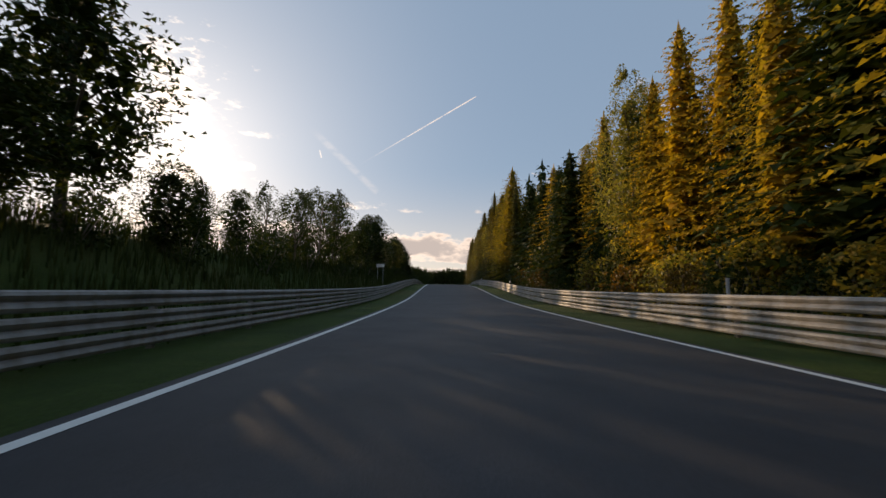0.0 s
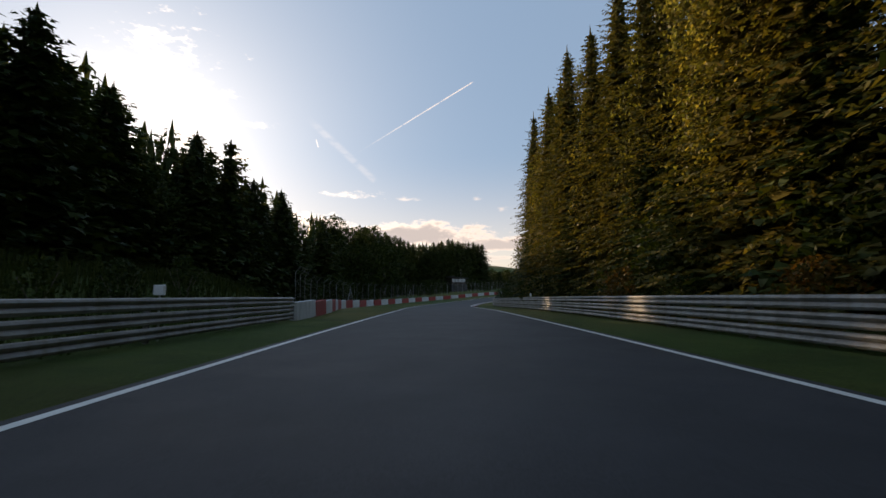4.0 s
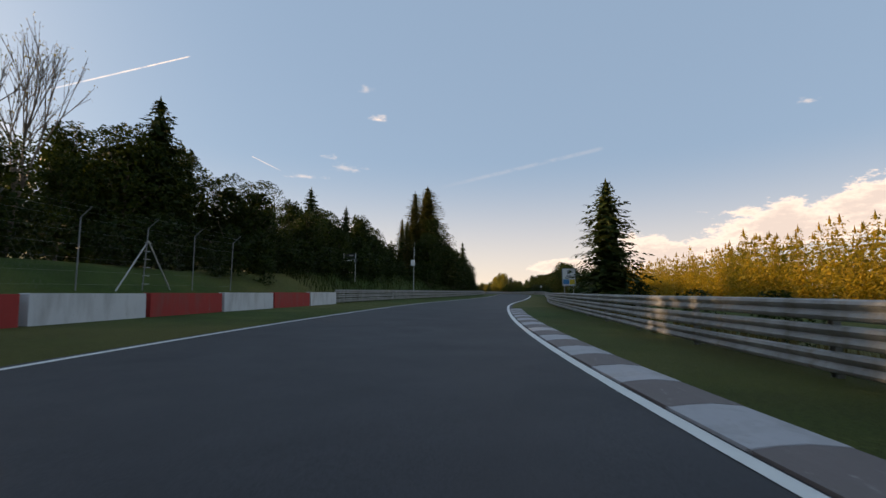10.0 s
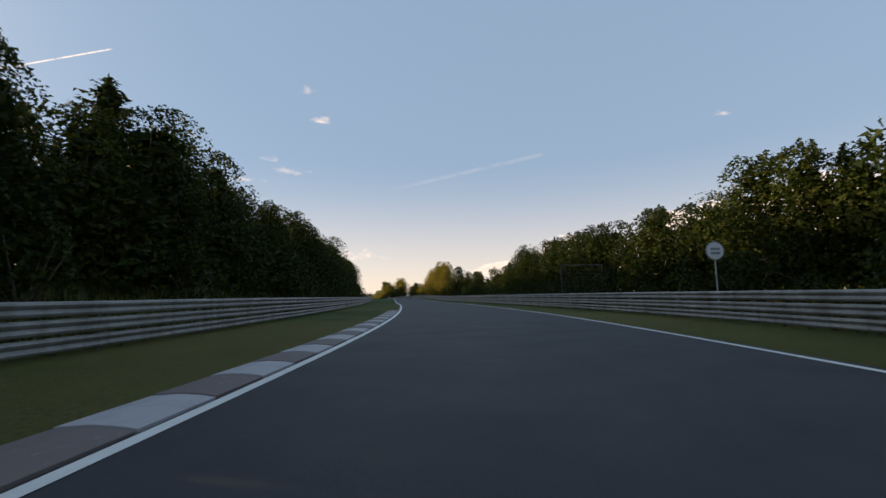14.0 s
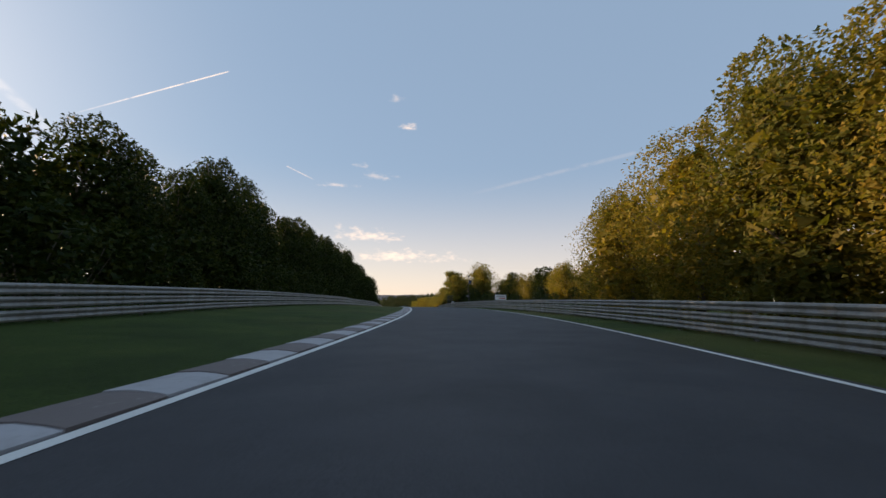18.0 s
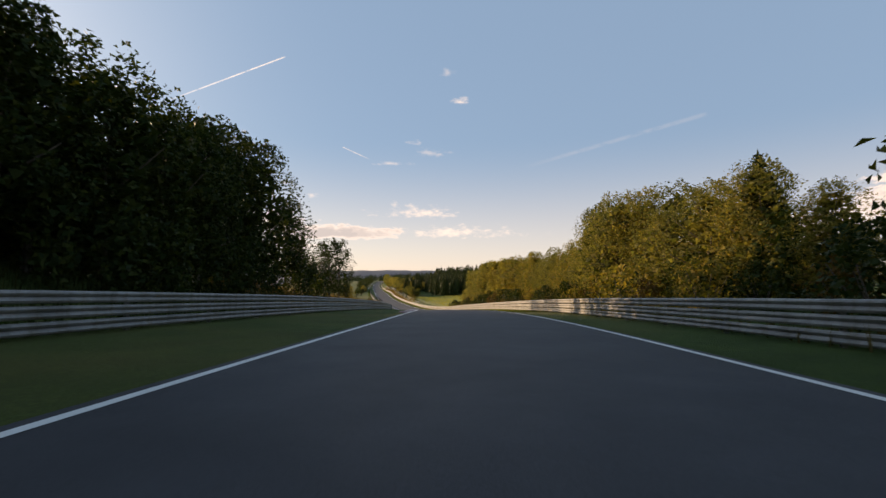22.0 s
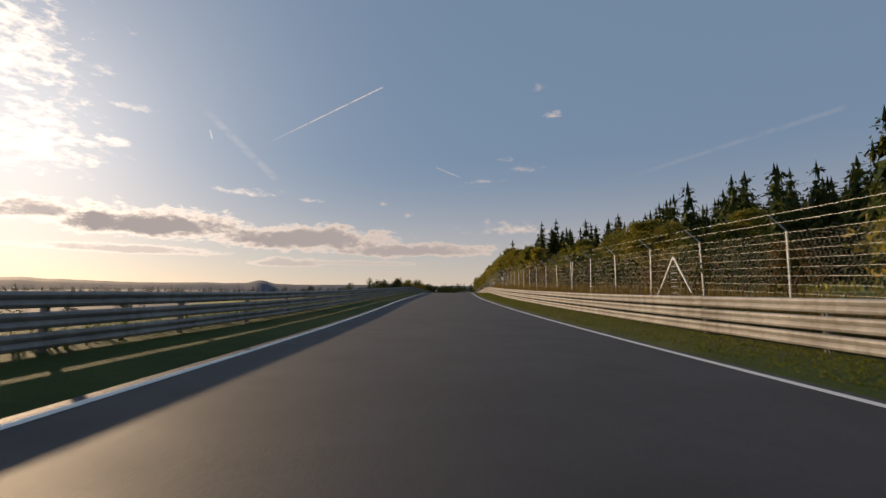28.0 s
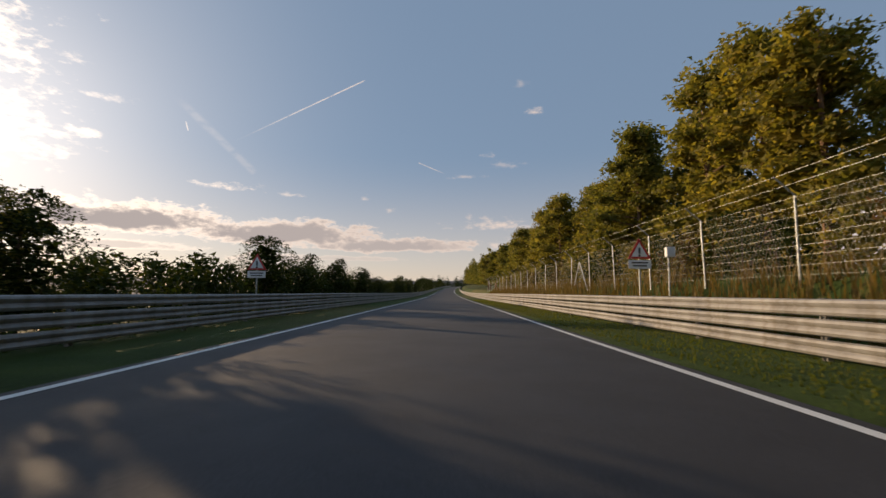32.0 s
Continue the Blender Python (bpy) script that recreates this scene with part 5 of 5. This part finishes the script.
# distance
woods("tiny", "spruce", 900, 1900, -900, -240, 600, 8, 14, "distant dark woods in the valley", 1.5)
woods("tiny", "spruce", 1300, 2200, 24, 600, 450, 9, 15, "distant woods along the ridge", 1.5)
woods("tiny", "spruce", 1620, 2300, -220, 40, 300, 9, 15, "distant woods where the road ends", 1.5)

# ---------------------------------------------------------------- fences


def fence(s0, s1, lat, height, gap, arm, wires, mesh_step, label, braces=(), post="steel"):
    """A wire fence: steel posts with an arm that leans over, tight wires, and netting."""
    c = spot((s0 + s1) / 2, lat((s0 + s1) / 2))
    root = holder("fence", Matrix.Translation(c), label, "fence", "fences behind the guard rails")
    side = 1 if lat(s0) > 0 else -1
    bm = merged(rod((0, 0, -0.3), (0, 0, height), 0.028, 7), rod((0, 0, height), (-side * arm, 0, height + arm * 0.9), 0.024, 6))
    me = bpy.data.meshes.new("fence_post")
    bm.to_mesh(me)
    bm.free()
    me.materials.append(M[post])
    ss = arange(s0, s1, gap)
    feet = []
    for s in ss:
        q = spot(s, lat(s))
        feet.append(q)
        under("post", me, root, m=Matrix.Translation(q - c) @ Matrix.Rotation(-heading(s), 4, "Z") @ Matrix.Rotation(radians(plant_rng.uniform(-2, 2)), 4, "Y"))

    def strand(dz, r, dx=0.0):
        v, f = [], []
        for s, q in zip(ss, feet):
            h = heading(s)
            o = Vector((math.cos(h), -math.sin(h), 0)) * (-side * dx)
            for k in range(3):
                a = k * 2.094
                v.append(tuple(q - c + o + Vector((r * math.cos(a), r * math.cos(a) * 0.2, dz + r * math.sin(a)))))
        f = [(i * 3 + k, i * 3 + (k + 1) % 3, i * 3 + 3 + (k + 1) % 3, i * 3 + 3 + k) for i in range(len(ss) - 1) for k in range(3)]
        under("wire", mesh_of("wire", v, f, M["wire"]), root)

    for i in range(wires):
        strand(0.25 + (height - 0.3) * i / max(1, wires - 1), 0.0024)
    strand(height + arm * 0.45, 0.003, arm * 0.5)
    strand(height + arm * 0.88, 0.003, arm)
    if mesh_step:
        v, f = [], []
        for (sa, qa), (sb, qb) in zip(zip(ss, feet), zip(ss[1:], feet[1:])):
            n = int(gap / mesh_step)
            for i in range(n):
                for slant in (1, -1):
                    t0, t1 = i / n, i / n + slant * (height / 2.2) / gap * 0.9
                    if not 0 <= t1 <= 1:
                        continue
                    a = qa.lerp(qb, t0) - c + Vector((0, 0, 0.1))
                    b = qa.lerp(qb, t1) - c + Vector((0, 0, height - 0.08))
                    w = (qb - qa).normalized() * 0.0018
                    k = len(v)
                    v += [tuple(a - w), tuple(a + w), tuple(b + w), tuple(b - w)]
                    f.append((k, k + 1, k + 2, k + 3))
        net = under("netting", mesh_of("netting", v, f, M["net"]), root, "thin slanting wire netting")
        net["kind"] = "stuff"
    for s in braces:
        q = spot(s, lat(s))
        hd = heading(s)
        t = Vector((math.sin(hd), math.cos(hd), 0))
        for d in (-1, 1):
            q2 = spot(s + d * 1.6, lat(s))
            part("brace", rod(q - c + Vector((0, 0, height * 0.8)), q2 - c + Vector((0, 0, -0.1)), 0.035, 6), M["steel"], root)
        for k in range(6):
            z = 0.3 + k * (height - 0.6) / 6
            part("rung", rod(q - c + Vector((0, 0, z)) - t * 0.22, q - c + Vector((0, 0, z)) + t * 0.22, 0.016, 5), M["steel"], root)
    return root


for a, b in ((186, 226), (226, 266), (266, 306), (306, 352)):
    fence(a, b, lambda s: left_rail(s) - 3.4, 2.9, 3.0, 0.45, 6, 0.22, "tall wire fence with leaning post tops behind the barrier", {186: (214,), 226: (246,), 266: (300,), 306: (314, 346)}[a], post="dull_post")
for a, b in ((196, 246), (246, 296), (296, 330)):
    fence(a, b, lambda s: left_rail(s) - 8.2, 2.8, 3.6, 0.4, 4, 0, "second wire fence with pale posts on the bank")
for a, b in ((952, 992), (992, 1032), (1032, 1072), (1072, 1112), (1112, 1152), (1152, 1210)):
    fence(a, b, lambda s: right_rail(s) + 2.2, 2.25, 4.0, 0.5, 9, 0.14, "tall galvanised wire fence with leaning post tops below pines", {952: (978,), 992: (1029,), 1032: (1065,), 1072: (1102,), 1112: (1146,), 1152: ()}[a])
fence(1063.5, 1084, lambda s: right_rail(s) + 2.4, 4.4, 6.8, 0.03, 3, 0.3, "taller dark-posted net section in the roadside fence", post="dark")
for a, b in ((868, 910), (910, 952)):
    fence(a, b, lambda s: right_rail(s) + 1.7, 2.3, 4.0, 0.5, 7, 0.2, "wire fence with leaning post tops along the pasture", {868: (), 910: (936,)}[a], post="dull_post")
fence(868.9, 940.9, lambda s: left_rail(s) - 3.5, 2.15, 3.0, 0.35, 9, 0, "wire fence with dark posts above the dry grass", post="dark")
for s in (813, 816, 819, 822, 825, 829, 833, 838, 844, 850, 856, 862):
    root = holder("fence_stake", at_road(s, left_rail(s) - 2.4), "weathered wooden fence stake in dry grass", "fence post", "stakes in the dry grass")
    part("stake", rod((0, 0, -0.2), (0.03, 0, 2.1), 0.05, 6), M["dark_wood"], root)
for s in (2, 8, 14, 112, 117, 122, 127):
    root = holder("fence_stake", at_road(s, right_rail(s) + 1.6), "pale weathered fence stake behind the guard rail", "fence post", "stakes under the conifers")
    part("stake", rod((0, 0, -0.2), (0.02, 0, 1.5), 0.06, 6), M["grey"], root)

# ---------------------------------------------------------------- signs


def bars(root, rows, y):
    """Unreadable print: plain bars (x, z, wide, high, colour)."""
    for x, z, w, h, col in rows:
        part("print_bar", boxed(w, 0.004, h, (x, y, z)), M[col], root)


def plate(w, h, z, th=0.02):
    return boxed(w, th, h, (0, 0, z), 0.004)


def board_sign(s, lat, w, h, base, label, rows=(), turn=0.0, frame_mat="grey", posts=2, tilt=0.0):
    root = holder("sign_board", at_road(s, lat, turn=turn), label, "sign")
    for x in ((-w * 0.35, w * 0.35) if posts == 2 else (0,)):
        part("post", rod((x, 0.03, -0.2), (x, 0.03, base + h * 0.9), 0.03, 7), M["steel"], root)
    part("panel", plate(w, h, base + h / 2), M["sign_white"], root)
    for x, z, a, b in ((0, base, w + 0.05, 0.05), (0, base + h, w + 0.05, 0.05), (-w / 2, base + h / 2, 0.05, h), (w / 2, base + h / 2, 0.05, h)):
        part("edge", boxed(a, 0.032, b, (x, -0.002, z)), M[frame_mat], root)
    bars(root, rows, -0.014)
    return root


def triangle(bm_size, z, y, th):
    bm = bmesh.new()
    r = bm_size / math.sqrt(3)
    pts = [(r * math.sin(a), r * math.cos(a)) for a in (0, 2.0944, 4.18879)]
    lo = [bm.verts.new((x, y, z + q)) for x, q in pts]
    hi = [bm.verts.new((x, y + th, z + q)) for x, q in pts]
    bm.faces.new(lo)
    bm.faces.new(hi[::-1])
    for i in range(3):
        bm.faces.new((lo[i], hi[i], hi[(i + 1) % 3], lo[(i + 1) % 3]))
    bmesh.ops.recalc_face_normals(bm, faces=bm.faces[:])
    return bm


def warning_sign(s, lat, base, size=0.9, plated=True):
    root = holder("warning_sign", at_road(s, lat), "red-edged triangular warning sign with a white plate below", "sign", "warning signs on both sides")
    part("post", rod((0, 0.04, -0.2), (0, 0.04, base + size * 0.6), 0.035, 8), M["steel"], root)
    z = base + size * 0.29
    part("triangle", triangle(size, z, 0.0, 0.02), M["sign_red"], root)
    part("field", triangle(size * 0.70, z, -0.005, 0.004), M["sign_white"], root)
    part("mark", merged(boxed(0.075, 0.004, 0.24, (0, -0.009, z + 0.05), turn=None), boxed(0.08, 0.004, 0.07, (0, -0.009, z - 0.14))), M["sign_black"], root)
    if plated:
        pl = part("plate", plate(size * 0.95, size * 0.36, base - size * 0.24), M["sign_white"], root)
        bars(root, [(0, base - size * 0.17, size * 0.7, 0.05, "sign_black"), (0, base - size * 0.30, size * 0.6, 0.05, "sign_black")], -0.013)
    return root


def panel_triangle_sign(s, lat, base):
    root = holder("warning_board", at_road(s, lat), "white rectangular board with a small warning triangle", "sign", "warning boards before the bend")
    part("post", rod((0, 0.03, -0.2), (0, 0.03, base + 0.6), 0.03, 7), M["steel"], root)
    part("panel", plate(0.66, 0.86, base + 0.43), M["sign_white"], root)
    part("triangle", triangle(0.46, base + 0.50, -0.016, 0.004), M["sign_black"], root)
    part("field", triangle(0.28, base + 0.50, -0.021, 0.004), M["sign_white"], root)
    bars(root, [(0, base + 0.2, 0.4, 0.06, "sign_black"), (0, base + 0.1, 0.3, 0.05, "sign_black")], -0.014)


board_sign(55, -8.9, 0.95, 0.36, 2.3, "small white board on posts on the grassy bank", [(0, 2.52, 0.7, 0.06, "grey"), (0, 2.4, 0.6, 0.05, "grey")])
for s, side in ((53, 1), (94, 1), (141, 1), (147, -1), (158, -1), (186, 1)):
    la = right_rail(s) + 0.22 if side > 0 else left_rail(s) - 0.22
    root = holder("marker_post", at_road(s, la), "small white marker box on a post behind the guard rail", "marker", "white markers along the rails")
    part("post", rod((0, 0, -0.2), (0, 0, 1.15), 0.025, 6), M["steel"], root)
    part("box", boxed(0.26 if side < 0 else 0.14, 0.12, 0.26, (0, 0, 1.26), 0.015), M["sign_white"], root)
panel_triangle_sign(320, 7.3, 1.0)
panel_triangle_sign(325, -9.5, 0.75)
board_sign(366, 9.0, 1.05, 1.45, 1.7, "tilted white advertising board with blue and yellow fields", [(0, 2.85, 0.25, 0.35, "grey"), (0, 2.5, 0.4, 0.16, "grey"), (-0.22, 2.02, 0.5, 0.42, "sign_blue"), (0.27, 2.02, 0.42, 0.42, "sign_yellow")], -8)
board_sign(651, 8.6, 1.6, 0.7, 1.15, "white notice board behind the guard rail", [(0, 1.6, 1.2, 0.12, "grey"), (0.2, 1.38, 0.9, 0.12, "sign_red")])
root = holder("dark_board", at_road(373, -14), "black advertising board on two tall posts", "sign")
for x in (-0.7, 0.7):
    part("post", rod((x, 0, -0.3), (x, 0, 2.9), 0.05, 7), M["steel"], root)
part("panel", boxed(1.8, 0.05, 0.45, (0, -0.06, 2.1), 0.006), M["dark"], root)
part("upper_panel", boxed(1.2, 0.05, 0.35, (0.1, -0.06, 2.65), 0.006), M["dark"], root)
bars(root, [(0, 2.1, 1.3, 0.16, "sign_white"), (0.2, 2.65, 0.5, 0.12, "grey")], -0.09)
root = holder("round_sign", at_road(470, 8.7), "round white road sign with grey print on a thin post", "sign")
part("post", rod((0, 0.03, -0.2), (0, 0.03, 3.0), 0.03, 7), M["steel"], root)
for nm, r, y, col in (("disc", 0.36, 0.0, "grey"), ("disc_face", 0.32, -0.012, "sign_white")):
    bm = bmesh.new()
    bmesh.ops.create_cone(bm, segments=28, radius1=r, radius2=r, depth=0.02, cap_ends=True, matrix=Matrix.Translation((0, y, 2.6)) @ Matrix.Rotation(math.pi / 2, 4, "X"))
    part(nm, bm, M[col], root)
bars(root, [(0, 2.67, 0.36, 0.1, "grey"), (0, 2.51, 0.36, 0.1, "grey")], -0.026)
warning_sign(1134, right_rail(1134) + 0.9, 2.35)
warning_sign(1138, left_rail(1138) - 1.2, 2.2)

# poles and boxes
root = holder("utility_pole", at_road(387.5, -11.2), "slim grey pole with a white box on the bank", "pole")
part("pole", rod((0, 0, -0.3), (0, 0, 6.5), 0.06, 8, 0.045), M["steel"], root)
part("box", boxed(0.5, 0.35, 0.8, (-0.1, -0.2, 4.3), 0.02), M["sign_white"], root)
part("antenna", rod((0.08, 0, 5.2), (0.08, 0, 7.2), 0.02, 6), M["steel"], root)

root = holder("camera_mast", at_road(675.5, right_rail(675) + 1.3), "slim mast with solar panels and hanging speaker boxes", "mast")
part("mast", rod((0, 0, -0.3), (0, 0, 6.0), 0.045, 8, 0.035), M["dark"], root)
part("solar_panel", boxed(0.55, 0.04, 0.95, (0.3, -0.15, 4.9), 0.01, Matrix.Rotation(radians(-28), 4, "X") @ Matrix.Rotation(radians(14), 4, "Y")), M["panel"], root)
part("top_panel", boxed(0.5, 0.5, 0.04, (0, -0.1, 6.05), 0.008, Matrix.Rotation(radians(25), 4, "X")), M["panel"], root)
part("camera_box", boxed(0.24, 0.4, 0.3, (-0.18, -0.1, 2.2), 0.02), M["grey"], root)
part("speaker", boxed(0.3, 0.3, 0.36, (0.18, -0.1, 2.1), 0.02), M["dark"], root)
part("junction_box", boxed(0.26, 0.2, 0.5, (0.16, -0.1, 1.5), 0.02), M["dark"], root)
for z in (5.6, 5.9):
    part("bracket", rod((-0.2, 0, z), (0.2, 0, z), 0.02, 6), M["steel"], root)

root = holder("electric_cabinet", at_road(1075, right_rail(1075) + 3.2), "pale grey electric cabinet on legs behind the fence", "cabinet")
part("body", boxed(0.7, 0.5, 1.0, (0, 0, 1.0), 0.02), M["sign_white"], root)
part("door", boxed(0.6, 0.02, 0.88, (0, -0.262, 1.0), 0.006), M["sign_white"], root)
for x in (-0.3, 0.3):
    part("leg", rod((x, 0, -0.1), (x, 0, 0.52), 0.04, 6), M["steel"], root)
for s, z in ((929, 1.5), (1030, 1.9), (1133, 2.0)):
    root = holder("junction_box", at_road(s, right_rail(s) + 1.5), "small white box on a fence-side post", "box", "white boxes by the fence")
    part("post", rod((0, 0, -0.2), (0, 0, z), 0.03, 6), M["steel"], root)
    part("case", boxed(0.3, 0.2, 0.36, (0, -0.12, z), 0.02), M["sign_white"], root)

# the red end of the first right-hand rail
root = holder("rail_end", Matrix.Translation(spot(STEP + 0.8, right_rail(STEP))), "red painted end piece of the guard rail", "guard rail")
for hz in (0.22, 0.57, 0.92):
    v = []
    for y in (-0.75, 0.75):
        for o, z in W_BEAM:
            p = Matrix.Rotation(-heading(STEP), 4, "Z") @ Vector((-o - 0.012, y, z + hz))
            v.append(tuple(p))
    n = len(W_BEAM)
    under("beam", mesh_of("beam", v, [(j, j + 1, n + j + 1, n + j) for j in range(n - 1)], M["sign_red"]), root)
part("post", boxed(0.1, 0.1, 1.3, (0.06, 0, 0.45)), M["zinc"], root)


def catch_frame(s, lat, w, h, turn=0.0, uprights=2):
    root = holder("catch_frame", at_road(s, lat, turn=turn), "dark steel frame with netting beside the road", "frame", "dark steel frames")
    for i in range(uprights):
        x = -w / 2 + w * i / (uprights - 1)
        part("upright", rod((x, 0, -0.2), (x, 0, h), 0.05, 7), M["dark"], root)
    part("crossbar", rod((-w / 2, 0, h), (w / 2, 0, h), 0.04, 7), M["dark"], root)
    n = int(w / 0.3)
    for i in range(1, n):
        part("net_wire", rod((-w / 2 + w * i / n, 0, 0.2), (-w / 2 + w * i / n, 0, h), 0.008, 4), M["dark"], root)
    for i in range(1, 10):
        part("net_wire", rod((-w / 2, 0, h * i / 10), (w / 2, 0, h * i / 10), 0.008, 4), M["dark"], root)


catch_frame(486, 9.6, 3.2, 3.2)
catch_frame(698, right_rail(698) + 0.6, 10.0, 3.0, 90.0, 4)
root = holder("marker_plate", at_road(692.5, right_rail(692.5) + 0.5), "small white marker plate on a post at the rail", "sign")
part("post", rod((0, 0.03, -0.2), (0, 0.03, 1.5), 0.025, 6), M["steel"], root)
part("panel", plate(0.55, 0.36, 1.32), M["sign_white"], root)
bars(root, [(-0.09, 1.32, 0.12, 0.2, "sign_black"), (0.09, 1.32, 0.12, 0.2, "sign_black")], -0.014)

# the marshals' hut behind the fence
root = holder("marshal_hut", at_road(289.5, -22.5, turn=62), "small dark wooden hut with a flat roof and pale windows", "hut")
part("base", boxed(6.4, 4.0, 2.4, (0, 0, 1.2), 0.03), M["dark"], root)
part("wall", boxed(6.0, 3.6, 2.0, (0, 0, 3.4), 0.03), M["dark_wood"], root)
part("roof", boxed(7.6, 5.0, 0.22, (0, 0, 4.55), 0.03, Matrix.Rotation(radians(5), 4, "Y")), M["roof"], root)
for x in (-2.1, -0.7, 0.7, 2.1):
    w = part("window", boxed(1.15, 0.05, 1.0, (x, -1.82, 3.6), 0.01), M["sign_white"], root)
    for dx in (-0.27, 0.27):
        part("pane", boxed(0.46, 0.02, 0.84, (x + dx, -1.856, 3.6)), M["glass"], w)
part("mast", rod((2.4, 0, 4.5), (2.4, 0, 7.5), 0.04, 6), M["steel"], root)


# ---------------------------------------------------------------- grass on verges and banks
def tufts(name, s0, s1, lat_fun, spread, n, h0, h1, mat, seed, label, broad=1.0):
    rng = random.Random(seed)
    v, f = [], []
    for _ in range(n):
        s = rng.uniform(s0, s1)
        la = lat_fun(s) + rng.uniform(-spread, spread)
        q = spot(s, la)
        for b in range(3):
            a = rng.random() * 6.28
            hh, w, out = rng.uniform(h0, h1), rng.uniform(0.012, 0.03) * broad, rng.uniform(0.05, 0.3)
            dx, dy = math.cos(a), math.sin(a)
            k = len(v)
            v += [(q.x - dy * w, q.y + dx * w, q.z - 0.02), (q.x + dy * w, q.y - dx * w, q.z - 0.02), (q.x + dx * out * hh, q.y + dy * out * hh, q.z + hh)]
            f.append((k, k + 1, k + 2))
    tagged(new(name, mesh_of(name, v, f, mat)), label, "grass", kind="stuff")


tufts("bank_grass", 760, 960, lambda s: left_rail(s) - 4.5, 3.8, 16000, 0.35, 1.0, M["straw"], 1, "tall dry grass on the open bank")
tufts("rail_straw", 790, 945, lambda s: left_rail(s) - 2.6, 1.5, 15000, 0.55, 1.15, M["straw"], 11, "tall golden dry grass behind the guard rail")
tufts("bank_scrub", -10, 175, lambda s: left_rail(s) - 4.2, 3.4, 16000, 0.35, 1.0, M["scrub"], 7, "rough tall grass on the bank, shade put into its colour")
tufts("hill_scrub", 362, 760, lambda s: left_rail(s) - 3.4, 2.6, 22000, 0.3, 0.8, M["scrub"], 8, "rough tall grass below the woods, shade put into its colour")
tufts("rail_grass_left", -10, 1180, lambda s: left_rail(s) - 0.9, 0.8, 14000, 0.2, 0.6, M["blade"], 2, "rough grass along the guard rail")
tufts("rail_grass_right", -10, 1180, lambda s: right_rail(s) + 1.0, 0.9, 14000, 0.25, 0.75, M["straw"], 3, "rough dry grass along the guard rail")
tufts("sunlit_verge", 770, 1190, lambda s: (right_rail(s) + 4.75) / 2, 1.25, 60000, 0.025, 0.065, M["verge_blade"], 21, "short grass on the mown verge, sunlight put into its colour")
tufts("pasture_grass", 866, 985, lambda s: 58.0, 42.0, 26000, 0.2, 0.5, M["pasture_blade"], 22, "pasture grass with low sunlight put into its pale colour", 3.0)
tufts("bank_straw", 955, 1200, lambda s: right_rail(s) + 1.5, 1.1, 16000, 0.3, 0.8, M["straw"], 23, "dry brown grass on the bank below the fence")


# ---------------------------------------------------------------- the far ridge
v, f = [], []
for i in range(321):
    az = -75 + 130 * i / 320
    el = 0.72 + 0.16 * noise.noise(Vector((az * 0.12, 3, 0))) + 0.07 * noise.noise(Vector((az * 0.6, 7, 0))) + 0.014 * max(0.0, -az - 12)
    el += 0.42 * math.exp(-((az + 8.5) / 1.25) ** 2) + 0.22 * math.exp(-((az - 6.6) / 1.0) ** 2)
    for dist, h in ((2900, 0.0), (3250, 0.42), (3600, 0.8), (3900, 1.0), (4250, 0.2)):
        q = direction(az, 0) * dist
        v.append((q.x + 250, q.y + 700, -60 + h * (60 + 3900 * math.tan(radians(el)))))
f = [(i * 5 + k, i * 5 + 5 + k, i * 5 + 6 + k, i * 5 + 1 + k) for i in range(320) for k in range(4)]
tagged(new("backdrop", mesh_of("far_ridge", v, f, M["ridge"], True)), "far wooded ridge with blue haze put into its colour", "hills", kind="structure")
